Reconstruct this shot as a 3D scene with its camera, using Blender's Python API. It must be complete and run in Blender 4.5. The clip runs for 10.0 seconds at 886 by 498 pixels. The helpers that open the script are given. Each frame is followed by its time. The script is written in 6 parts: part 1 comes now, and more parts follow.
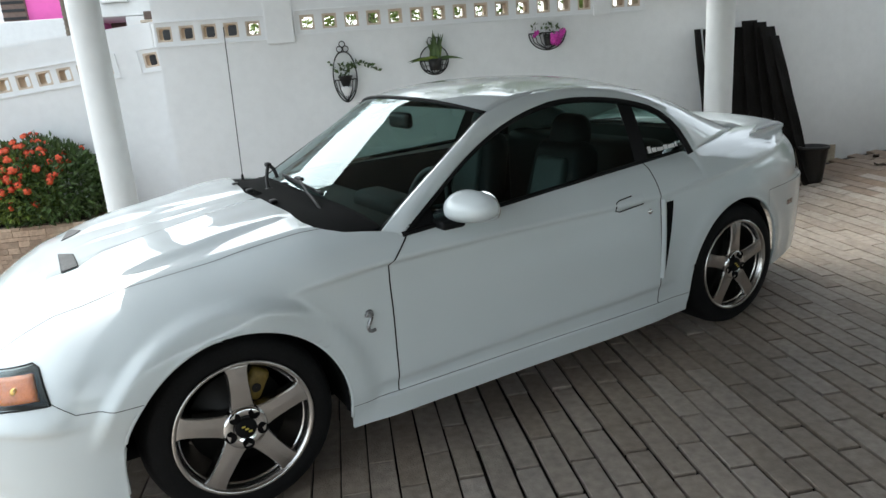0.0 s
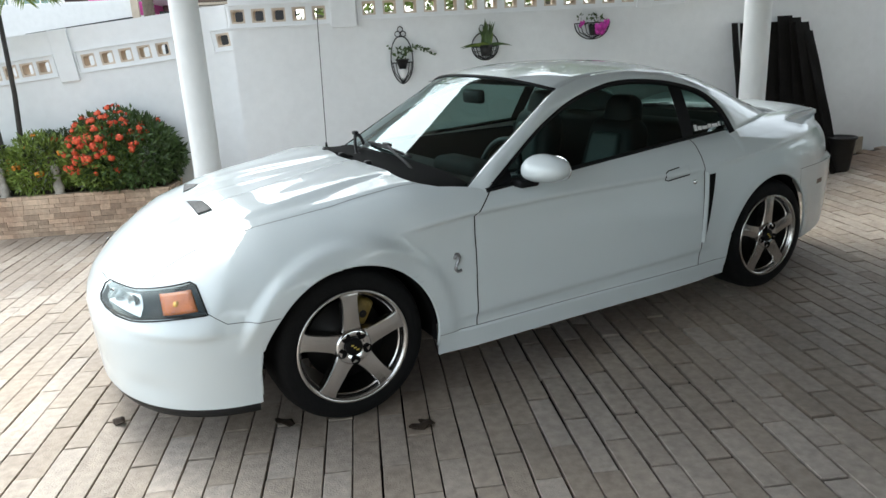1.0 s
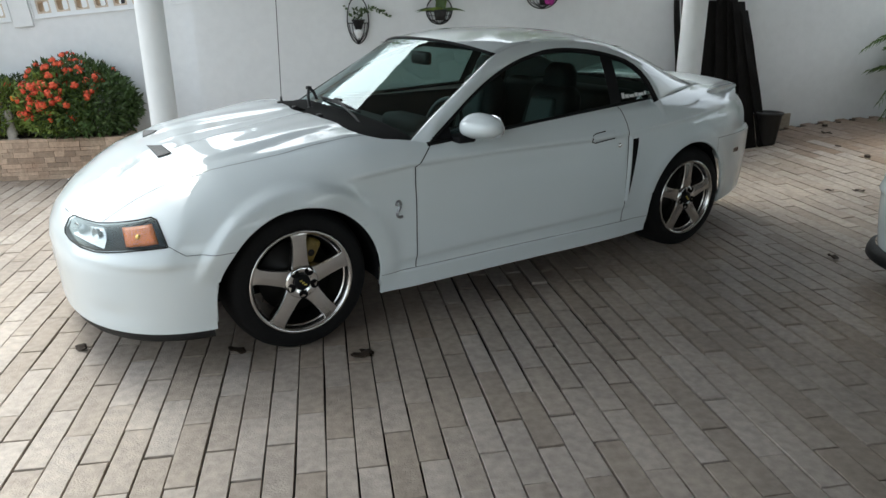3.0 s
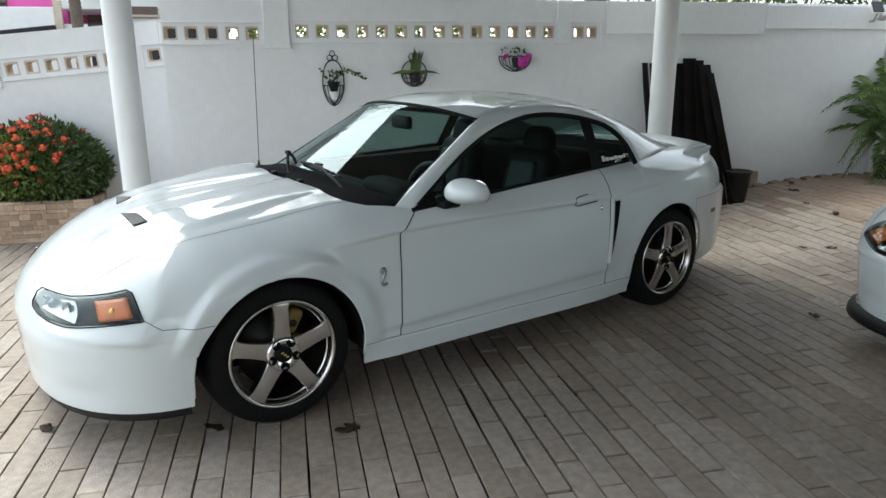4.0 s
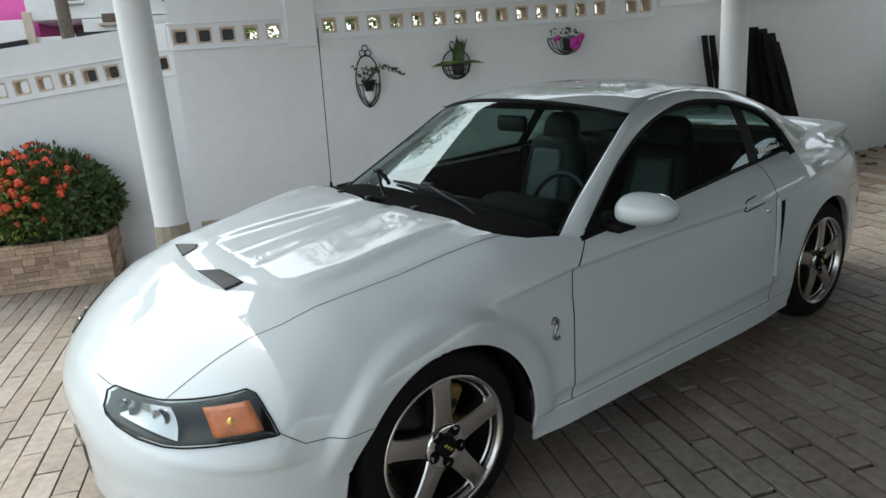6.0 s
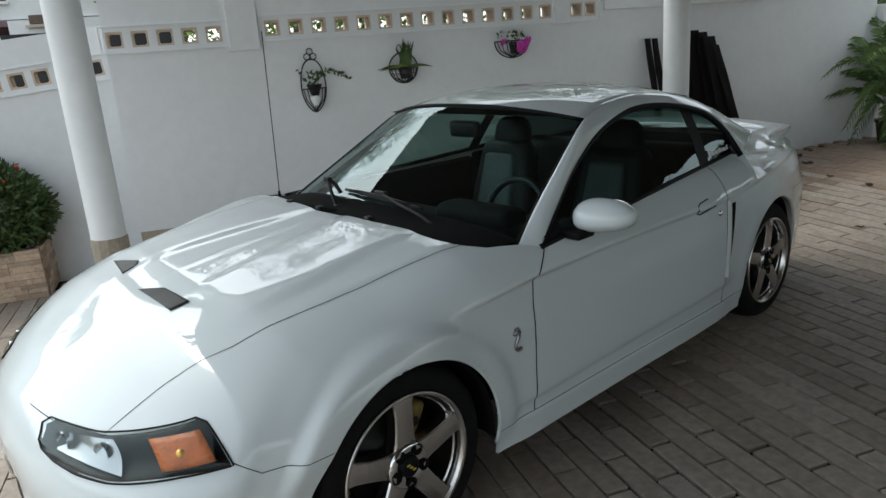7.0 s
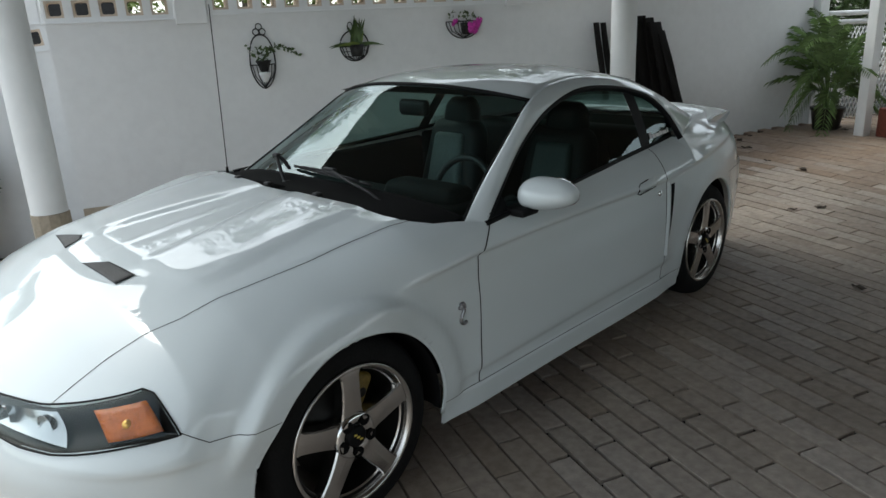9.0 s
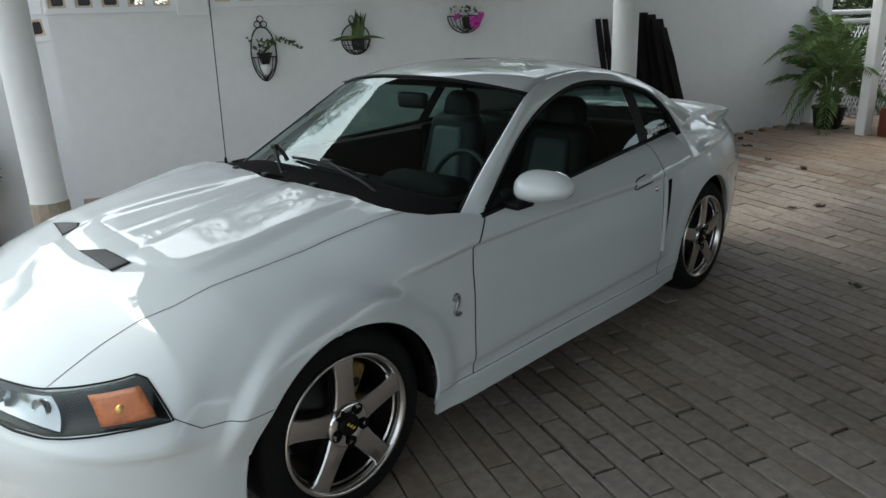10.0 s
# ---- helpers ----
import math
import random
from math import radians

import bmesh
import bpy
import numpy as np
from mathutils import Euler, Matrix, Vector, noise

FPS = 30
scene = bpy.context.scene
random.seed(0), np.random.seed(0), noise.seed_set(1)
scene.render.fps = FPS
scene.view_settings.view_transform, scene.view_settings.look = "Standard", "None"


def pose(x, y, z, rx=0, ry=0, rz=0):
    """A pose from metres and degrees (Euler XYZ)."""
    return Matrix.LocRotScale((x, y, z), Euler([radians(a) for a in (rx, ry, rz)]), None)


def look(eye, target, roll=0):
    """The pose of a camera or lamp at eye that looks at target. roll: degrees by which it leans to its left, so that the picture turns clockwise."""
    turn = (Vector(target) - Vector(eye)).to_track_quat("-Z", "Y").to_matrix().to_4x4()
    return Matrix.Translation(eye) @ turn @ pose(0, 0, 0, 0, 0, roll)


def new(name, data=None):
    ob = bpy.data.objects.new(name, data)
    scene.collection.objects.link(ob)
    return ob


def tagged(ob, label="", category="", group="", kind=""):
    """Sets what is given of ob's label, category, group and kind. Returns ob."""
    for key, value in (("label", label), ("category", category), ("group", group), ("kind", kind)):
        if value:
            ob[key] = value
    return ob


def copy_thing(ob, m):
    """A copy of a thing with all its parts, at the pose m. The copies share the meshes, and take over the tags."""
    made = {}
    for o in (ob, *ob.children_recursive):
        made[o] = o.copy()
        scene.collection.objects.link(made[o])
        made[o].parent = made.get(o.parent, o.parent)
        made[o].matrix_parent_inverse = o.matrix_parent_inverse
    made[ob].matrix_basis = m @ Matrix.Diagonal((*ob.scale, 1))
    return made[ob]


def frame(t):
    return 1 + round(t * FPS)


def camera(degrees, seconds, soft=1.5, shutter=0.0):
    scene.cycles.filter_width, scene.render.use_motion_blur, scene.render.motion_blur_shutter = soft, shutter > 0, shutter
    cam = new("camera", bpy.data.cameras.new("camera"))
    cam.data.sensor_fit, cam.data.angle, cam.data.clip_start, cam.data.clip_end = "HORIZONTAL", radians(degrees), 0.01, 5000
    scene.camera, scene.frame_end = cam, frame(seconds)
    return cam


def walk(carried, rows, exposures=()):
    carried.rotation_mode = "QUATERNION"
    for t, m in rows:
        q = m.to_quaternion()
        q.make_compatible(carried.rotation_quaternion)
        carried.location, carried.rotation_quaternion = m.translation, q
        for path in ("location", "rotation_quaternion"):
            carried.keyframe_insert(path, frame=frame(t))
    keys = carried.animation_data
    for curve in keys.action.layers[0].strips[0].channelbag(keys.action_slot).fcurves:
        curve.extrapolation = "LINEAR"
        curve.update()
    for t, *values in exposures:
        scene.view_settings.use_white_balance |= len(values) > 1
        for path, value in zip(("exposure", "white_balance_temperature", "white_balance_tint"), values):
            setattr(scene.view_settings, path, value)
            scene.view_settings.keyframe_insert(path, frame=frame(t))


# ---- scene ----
cam = camera(64.4, 10.0)
PATH = [
    (0, (0.743, -3.055, 1.51), (0.995, -1.147, 0.966), -4.4),
    (0.5, (0.622, -3.321, 1.49), (0.841, -1.399, 0.981), -2.1),
    (1, (0.423, -3.485, 1.495), (0.623, -1.578, 0.929), -3.1),
    (1.5, (0.384, -3.629, 1.506), (0.594, -1.733, 0.904), -3.2),
    (2, (0.452, -3.752, 1.498), (0.73, -1.896, 0.809), -1.7),
    (2.5, (0.451, -3.812, 1.497), (0.721, -1.952, 0.813), -0.8),
    (3.8, (0.437, -3.771, 1.522), (0.845, -1.891, 0.975), -0.2),
    (4, (0.391, -3.71, 1.534), (0.802, -1.821, 1.02), -0.3),
    (4.5, (0.171, -3.46, 1.542), (0.442, -1.546, 1.03), -2.9),
    (5, (0.083, -3.219, 1.507), (0.343, -1.3, 1.006), -3.0),
    (5.5, (0.005, -2.95, 1.504), (0.26, -1.035, 0.985), -4.0),
    (6, (-0.139, -2.791, 1.553), (0.333, -0.925, 1.011), -4.2),
    (7.5, (-0.157, -2.7, 1.57), (0.469, -0.882, 1.018), -4.1),
    (8, (-0.174, -2.712, 1.577), (0.457, -0.903, 1.002), -3.1),
    (8.5, (-0.173, -2.734, 1.564), (0.523, -0.958, 0.964), -3.1),
    (9, (-0.152, -2.76, 1.56), (0.581, -1.0, 0.954), -2.8),
    (9.5, (-0.153, -2.766, 1.552), (0.566, -1.003, 0.941), -2.3),
    (10, (-0.137, -2.782, 1.545), (0.59, -1.023, 0.93), -2.2),
]
EXPOSURES = [(0.0, 2.09, 6300, 3), (1.0, 2.11, 6300, 3), (2.5, 1.81, 6300, 3), (4.0, 1.89, 6300, 3), (4.5, 1.87, 6300, 3), (5.5, 1.64, 6300, 3), (6.0, 1.52, 6300, 3), (7.5, 1.34, 6300, 3), (10.0, 1.36, 6300, 3)]
walk(cam, [(t, look(eye, target, roll)) for t, eye, target, roll in PATH], EXPOSURES)

# ---- world, sun and exposure ----
world = bpy.data.worlds.new("sky")
scene.world = world
world.use_nodes = True
wn = world.node_tree.nodes
sky = wn.new("ShaderNodeTexSky")
sky.sky_type = "NISHITA"
sky.sun_disc = False
sky.sun_elevation, sky.sun_rotation = radians(54), radians(-24)
sky.air_density, sky.dust_density = 1.0, 2.5
wn["Background"].inputs["Strength"].default_value = 0.15
soft = wn.new("ShaderNodeHueSaturation")
soft.inputs["Saturation"].default_value = 0.3
world.node_tree.links.new(sky.outputs["Color"], soft.inputs["Color"])
world.node_tree.links.new(soft.outputs["Color"], wn["Background"].inputs["Color"])
sun = new("sun", bpy.data.lights.new("sun", "SUN"))
sun.data.energy, sun.data.angle, sun.data.color = 0.5, radians(28), (1.0, 0.95, 0.88)
sun.matrix_world = look((-4, 9, 13.5), (0, 0, 0))

# ---- materials ----


def mat(name, color=(0.5, 0.5, 0.5), rough=0.5, metal=0.0, spec=0.5, coat=0.0, alpha=1.0, trans=0.0, ior=1.45, emit=None):
    m = bpy.data.materials.new(name)
    m.use_nodes = True
    b = m.node_tree.nodes["Principled BSDF"]
    b.inputs["Base Color"].default_value = (*color, 1)
    b.inputs["Roughness"].default_value = rough
    b.inputs["Metallic"].default_value = metal
    b.inputs["Specular IOR Level"].default_value = spec
    b.inputs["Coat Weight"].default_value = coat
    b.inputs["Coat Roughness"].default_value = 0.03
    b.inputs["Transmission Weight"].default_value = trans
    b.inputs["IOR"].default_value = ior
    if emit:
        b.inputs["Emission Color"].default_value = (*emit, 1)
        b.inputs["Emission Strength"].default_value = 1.0
    return m


def vary(m, scales=((4.0, 0.25), (60.0, 0.2)), bump=0.0, bump_scale=80.0, rough_amp=0.1, tint=None, island=0.0, per_object=0.0):
    """Two scales of colour change, a fine relief and changes between pieces."""
    nt = m.node_tree
    n, l = nt.nodes, nt.links
    b = n["Principled BSDF"]
    base = tuple(b.inputs["Base Color"].default_value)
    co = n.new("ShaderNodeTexCoord")
    geo = n.new("ShaderNodeNewGeometry")
    last = None
    for i, (sc, amp) in enumerate(scales):
        t = n.new("ShaderNodeTexNoise")
        t.inputs["Scale"].default_value, t.inputs["Detail"].default_value = sc, 6
        l.new(geo.outputs["Position"], t.inputs["Vector"])
        mx = n.new("ShaderNodeMix")
        mx.data_type, mx.blend_type = "RGBA", "MIX"
        mr = n.new("ShaderNodeMapRange")
        mr.inputs["From Min"].default_value, mr.inputs["From Max"].default_value = 0.35, 0.7
        l.new(t.outputs["Fac"], mr.inputs["Value"])
        l.new(mr.outputs["Result"], mx.inputs["Factor"])
        if last is None:
            mx.inputs[6].default_value = base
        else:
            l.new(last, mx.inputs[6])
        dark = tint if (tint and i == 0) else tuple(c * (1 - amp) for c in base[:3])
        if i == 0 or last is None:
            mx.inputs[7].default_value = (*dark[:3], 1)
            last = mx.outputs[2]
        else:
            mul = n.new("ShaderNodeMix")
            mul.data_type, mul.blend_type = "RGBA", "MULTIPLY"
            mul.inputs["Factor"].default_value = 1.0
            l.new(last, mul.inputs[6])
            mul.inputs[7].default_value = (1 - amp, 1 - amp, 1 - amp, 1)
            l.new(mul.outputs[2], mx.inputs[7])
            last = mx.outputs[2]
    for amount, source in ((island, geo.outputs["Random Per Island"]), (per_object, None)):
        if not amount:
            continue
        if source is None:
            source = n.new("ShaderNodeObjectInfo").outputs["Random"]
        hs = n.new("ShaderNodeHueSaturation")
        mr = n.new("ShaderNodeMapRange")
        mr.inputs["To Min"].default_value, mr.inputs["To Max"].default_value = 1 - amount, 1 + amount
        l.new(source, mr.inputs["Value"])
        l.new(mr.outputs["Result"], hs.inputs["Value"])
        fade = n.new("ShaderNodeMapRange")
        fade.inputs["From Min"].default_value, fade.inputs["From Max"].default_value = 0.2, 0.8
        fade.inputs["To Min"].default_value, fade.inputs["To Max"].default_value = (1.1, 0.88) if amount < 0.18 else (1.0, 1.0)
        l.new(source, fade.inputs["Value"])
        l.new(fade.outputs["Result"], hs.inputs["Saturation"])
        l.new(last, hs.inputs["Color"])
        last = hs.outputs["Color"]
    l.new(last, b.inputs["Base Color"])
    if rough_amp:
        t = n.new("ShaderNodeTexNoise")
        t.inputs["Scale"].default_value = 9.0
        l.new(geo.outputs["Position"], t.inputs["Vector"])
        mr = n.new("ShaderNodeMapRange")
        r = b.inputs["Roughness"].default_value
        mr.inputs["To Min"].default_value, mr.inputs["To Max"].default_value = max(0.02, r - rough_amp), min(1, r + rough_amp)
        l.new(t.outputs["Fac"], mr.inputs["Value"])
        l.new(mr.outputs["Result"], b.inputs["Roughness"])
    if bump:
        t = n.new("ShaderNodeTexNoise")
        t.inputs["Scale"].default_value, t.inputs["Detail"].default_value = bump_scale, 8
        l.new(geo.outputs["Position"], t.inputs["Vector"])
        bp = n.new("ShaderNodeBump")
        bp.inputs["Strength"].default_value, bp.inputs["Distance"].default_value = bump, 0.01
        l.new(t.outputs["Fac"], bp.inputs["Height"])
        l.new(bp.outputs["Normal"], b.inputs["Normal"])
    return m


def glass(name, tint, face_on, rough=0.01):
    """Thin pane: a tinted clear layer under a gloss layer that grows towards grazing angles."""
    m = bpy.data.materials.new(name)
    m.use_nodes = True
    n, l = m.node_tree.nodes, m.node_tree.links
    n.clear()
    out = n.new("ShaderNodeOutputMaterial")
    tr = n.new("ShaderNodeBsdfTransparent")
    tr.inputs["Color"].default_value = (*tint, 1)
    gl = n.new("ShaderNodeBsdfGlossy")
    gl.inputs["Roughness"].default_value = rough
    gl.inputs["Color"].default_value = (0.86, 0.98, 0.98, 1)
    lw = n.new("ShaderNodeLayerWeight")
    lw.inputs["Blend"].default_value = 0.5
    pw = n.new("ShaderNodeMath")
    pw.operation = "POWER"
    pw.inputs[1].default_value = 5.0
    mr = n.new("ShaderNodeMapRange")
    mr.inputs["To Min"].default_value, mr.inputs["To Max"].default_value = face_on, 1.0
    mx = n.new("ShaderNodeMixShader")
    l.new(lw.outputs["Facing"], pw.inputs[0])
    l.new(pw.outputs["Value"], mr.inputs["Value"])
    l.new(mr.outputs["Result"], mx.inputs["Fac"])
    l.new(tr.outputs["BSDF"], mx.inputs[1])
    l.new(gl.outputs["BSDF"], mx.inputs[2])
    l.new(mx.outputs["Shader"], out.inputs["Surface"])
    return m


M_PAINT = mat("white_car_paint", (0.645, 0.697, 0.710), 0.5, coat=1.0, spec=0.1)
M_PAINT.node_tree.nodes["Principled BSDF"].inputs["Coat IOR"].default_value = 1.53
M_GAP = mat("panel_gap", (0.006, 0.006, 0.006), 0.9, spec=0.1)
M_TRIM = mat("black_trim", (0.006, 0.006, 0.0065), 0.5, spec=0.15)
M_PLASTIC = vary(mat("black_plastic", (0.013, 0.013, 0.014), 0.5, spec=0.35), ((20, 0.3), (200, 0.3)), 0.15, 300)
M_RUBBER = vary(mat("tyre_rubber", (0.009, 0.009, 0.0095), 0.7, spec=0.2), ((10, 0.3), (120, 0.3)), 0.2, 120)
M_ALU = mat("machined_aluminium", (0.62, 0.60, 0.58), 0.26, 1.0)
M_CHROME = mat("chrome", (0.8, 0.8, 0.8), 0.06, 1.0)
M_DARKMETAL = mat("dark_wheel_metal", (0.018, 0.017, 0.016), 0.45, 0.6)
M_DISC = mat("brake_disc", (0.035, 0.034, 0.033), 0.5, 0.9)
M_YELLOW = vary(mat("yellow_caliper", (0.22, 0.15, 0.03), 0.5), ((20, 0.3), (90, 0.3)), 0.1, 80)
M_GOLD = mat("gold_print", (0.55, 0.42, 0.08), 0.4)
M_WINDSHIELD = glass("clear_glass", (0.72, 0.90, 0.87), 0.078)
M_SIDEGLASS = glass("tinted_glass", (0.26, 0.34, 0.32), 0.08)
M_LENS = glass("clear_lens", (0.90, 0.92, 0.92), 0.028)
M_AMBER = vary(mat("amber_plastic", (0.68, 0.16, 0.010), 0.2, spec=0.5), ((30, 0.3), (120, 0.3)), 0.5, 90, 0.05)
M_BULB = mat("amber_bulb", (0.95, 0.55, 0.12), 0.15, 0.6)
M_RED = mat("red_lens", (0.07, 0.012, 0.012), 0.2)
M_LAMPBLACK = mat("lamp_housing", (0.005, 0.005, 0.0055), 0.3, spec=0.08)
M_REFLECTOR = mat("lamp_reflector", (0.36, 0.38, 0.39), 0.24, 1.0)
M_EMBLEM = mat("dull_emblem_metal", (0.30, 0.30, 0.31), 0.3, 1.0)
M_LEATHER = vary(mat("grey_leather", (0.12, 0.132, 0.132), 0.5), ((6, 0.2), (90, 0.2)), 0.2, 150)
M_DARKLEATHER = vary(mat("dark_leather", (0.014, 0.0145, 0.016), 0.5, spec=0.3), ((6, 0.2), (90, 0.2)), 0.2, 150)
M_INTERIOR = mat("dark_interior", (0.006, 0.006, 0.0065), 0.8, spec=0.2)
M_WHITEPRINT = mat("white_print", (0.75, 0.75, 0.75), 0.6)

M_WALL = vary(mat("white_plaster", (0.81, 0.82, 0.83), 0.85), ((0.9, 0.05), (14.0, 0.04)), 0.08, 40, 0.05)
M_COLUMN = vary(mat("white_gloss_column_paint", (0.80, 0.81, 0.81), 0.45), ((1.2, 0.04), (10.0, 0.04)), 0.08, 40, 0.05)
M_CREAM = vary(mat("cream_block_inside", (0.66, 0.55, 0.44), 0.85), ((6, 0.15), (50, 0.1)), 0.2, 90)
M_PAVER = vary(mat("grey_brown_pavers", (0.48, 0.405, 0.335), 0.62), ((1.1, 0.3), (26.0, 0.28)), 0.35, 130, 0.12, tint=(0.33, 0.28, 0.24), island=0.15, per_object=0.15)
M_DUSTY = vary(mat("sandy_pavers", (0.29, 0.215, 0.16), 0.8), ((0.7, 0.3), (18.0, 0.25)), 0.35, 90, 0.08, tint=(0.20, 0.15, 0.115), island=0.08)
M_JOINT = vary(mat("dark_joint_sand", (0.020, 0.017, 0.015), 0.95), ((3, 0.3), (60, 0.3)), 0.3, 200)
M_STONE = vary(mat("tan_cladding_stone", (0.60, 0.46, 0.34), 0.8), ((3, 0.25), (40, 0.25)), 0.6, 70, 0.08, tint=(0.40, 0.27, 0.19), per_object=0.30)
M_GROUT = vary(mat("tan_grout", (0.58, 0.46, 0.35), 0.95), ((3, 0.3), (60, 0.3)), 0.3, 200)
M_TILE = vary(mat("beige_column_tile", (0.42, 0.36, 0.28), 0.6), ((4, 0.2), (40, 0.2)), 0.15, 60)
M_SOIL = vary(mat("planter_soil", (0.07, 0.045, 0.03), 0.95), ((8, 0.4), (60, 0.4)), 0.8, 60)
M_IRON = mat("black_wrought_iron", (0.015, 0.015, 0.015), 0.45, 0.3)
M_MAT = vary(mat("dark_rubber_boards", (0.010, 0.0085, 0.0075), 0.7, spec=0.15), ((5, 0.35), (70, 0.3)), 0.4, 60)
M_POT = vary(mat("black_plastic_pot", (0.02, 0.019, 0.018), 0.5), ((5, 0.3), (60, 0.3)), 0.1, 90)
M_BROWNPOT = vary(mat("dark_brown_pot", (0.022, 0.016, 0.014), 0.4), ((5, 0.3), (60, 0.3)), 0.1, 90)
M_RED_BROWN = vary(mat("red_brown_glazed_box", (0.20, 0.055, 0.035), 0.4), ((5, 0.3), (40, 0.3)), 0.1, 90)
M_CEILING = vary(mat("brown_timber_ceiling", (0.155, 0.13, 0.11), 0.7), ((0.7, 0.25), (12, 0.2)), 0.1, 40)
M_UNSEENWALL = vary(mat("beige_unseen_wall", (0.42, 0.39, 0.35), 0.85), ((0.7, 0.1), (12, 0.08)), 0.1, 40)

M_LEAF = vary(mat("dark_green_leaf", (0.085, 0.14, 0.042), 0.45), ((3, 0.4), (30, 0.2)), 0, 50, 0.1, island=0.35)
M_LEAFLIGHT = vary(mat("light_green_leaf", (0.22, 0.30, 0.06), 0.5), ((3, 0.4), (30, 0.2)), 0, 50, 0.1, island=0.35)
M_LEAFPALM = vary(mat("palm_leaf", (0.16, 0.25, 0.08), 0.45), ((3, 0.4), (30, 0.2)), 0, 50, 0.1, island=0.45)
M_FLOWER = vary(mat("orange_red_petals", (0.72, 0.075, 0.04), 0.55), ((20, 0.2), (90, 0.2)), 0, 50, 0.0, tint=(0.75, 0.14, 0.05), island=0.25)
M_ORANGE = vary(mat("orange_petals", (0.75, 0.28, 0.03), 0.55), ((20, 0.2), (90, 0.2)), 0, 50, 0.0, island=0.2)
M_MAGENTA = vary(mat("magenta_petals", (0.62, 0.05, 0.42), 0.55), ((20, 0.2), (90, 0.2)), 0, 50, 0.0, island=0.2)
M_TRUNK = vary(mat("grey_brown_bark", (0.16, 0.13, 0.10), 0.85), ((6, 0.3), (50, 0.3)), 0.6, 60)
M_DARKTRUNK = vary(mat("dark_bark", (0.05, 0.045, 0.04), 0.8), ((6, 0.3), (50, 0.3)), 0.5, 60)
M_STATUE = vary(mat("weathered_plaster_figure", (0.50, 0.47, 0.42), 0.75), ((12, 0.3), (60, 0.2)), 0.3, 80)
M_PINK = vary(mat("pink_house_paint", (0.72, 0.13, 0.42), 0.8), ((1, 0.08), (12, 0.06)), 0.1, 30)
M_HOUSE = vary(mat("white_house_paint", (0.86, 0.85, 0.84), 0.8), ((1, 0.06), (12, 0.05)), 0.1, 30)
M_SHUTTER = vary(mat("brown_shutter", (0.16, 0.11, 0.09), 0.6), ((2, 0.2), (30, 0.2)), 0.1, 30)
M_BLUEGLASS = mat("green_window_glass", (0.18, 0.30, 0.28), 0.08, 0.0, 1.0)
M_DARKROOF = vary(mat("dark_roofing", (0.03, 0.03, 0.032), 0.8), ((2, 0.3), (30, 0.3)), 0.2, 40)
M_LITTER = vary(mat("dry_leaf", (0.05, 0.032, 0.02), 0.85), ((20, 0.3), (90, 0.3)), 0.2, 90)
M_LAMPGREY = mat("grey_lamp_body", (0.35, 0.35, 0.34), 0.5)
M_BRACT = mat("dark_panel", (0.03, 0.03, 0.035), 0.3)

# ---- building helpers ----


def link_mesh(name, verts, faces, material, parent=None, smooth=True, label=""):
    me = bpy.data.meshes.new(name)
    me.from_pydata([tuple(v) for v in verts], [], [tuple(f) for f in faces])
    me.update()
    if smooth:
        me.polygons.foreach_set("use_smooth", [True] * len(me.polygons))
    ob = new(name, me)
    if material is not None:
        me.materials.append(material)
    if parent is not None:
        ob.parent = parent
    if label:
        ob["label"] = label
    return ob


def part(name, bm, material, parent=None, label="", smooth=True):
    me = bpy.data.meshes.new(name)
    bm.to_mesh(me)
    bm.free()
    if smooth:
        me.polygons.foreach_set("use_smooth", [True] * len(me.polygons))
    me.materials.append(material)
    ob = new(name, me)
    if parent is not None:
        ob.parent = parent
    if label:
        ob["label"] = label
    return ob


def empty(name, m=None):
    ob = new(name)
    ob.empty_display_size = 0.1
    if m is not None:
        ob.matrix_world = m
    return ob


def box_bm(size, at=(0, 0, 0), bevel=0.0, m=None, segs=2, bm=None):
    bm = bm or bmesh.new()
    made = bmesh.ops.create_cube(bm, size=1.0)["verts"]
    bmesh.ops.scale(bm, vec=size, verts=made)
    if bevel:
        es = list({e for v in made for e in v.link_edges})
        r = bmesh.ops.bevel(bm, geom=es, offset=bevel, segments=segs, affect="EDGES", profile=0.5)
        made = list({v for f in r["faces"] for v in f.verts} | {v for v in made if v.is_valid})
    bmesh.ops.transform(bm, matrix=(m or Matrix.Identity(4)) @ Matrix.Translation(at) if m else Matrix.Translation(at), verts=made)
    return bm


def add_box(name, size, at, material, parent=None, bevel=0.005, label="", rot=(0, 0, 0)):
    bm = box_bm(size, (0, 0, 0), bevel)
    bmesh.ops.transform(bm, matrix=pose(*at, *rot), verts=bm.verts)
    return part(name, bm, material, parent, label, smooth=False)


def lathe(profile, seg=32, axis="z"):
    """Verts and faces of a surface turned round an axis: profile of (r, h)."""
    v, f = [], []
    n = len(profile)
    for i in range(seg):
        a = 2 * math.pi * i / seg
        for r, h in profile:
            p = (r * math.cos(a), r * math.sin(a), h)
            v.append(p if axis == "z" else (p[0], p[2], p[1]))
    for i in range(seg):
        j = (i + 1) % seg
        for k in range(n - 1):
            f.append((i * n + k, j * n + k, j * n + k + 1, i * n + k + 1))
    return v, f


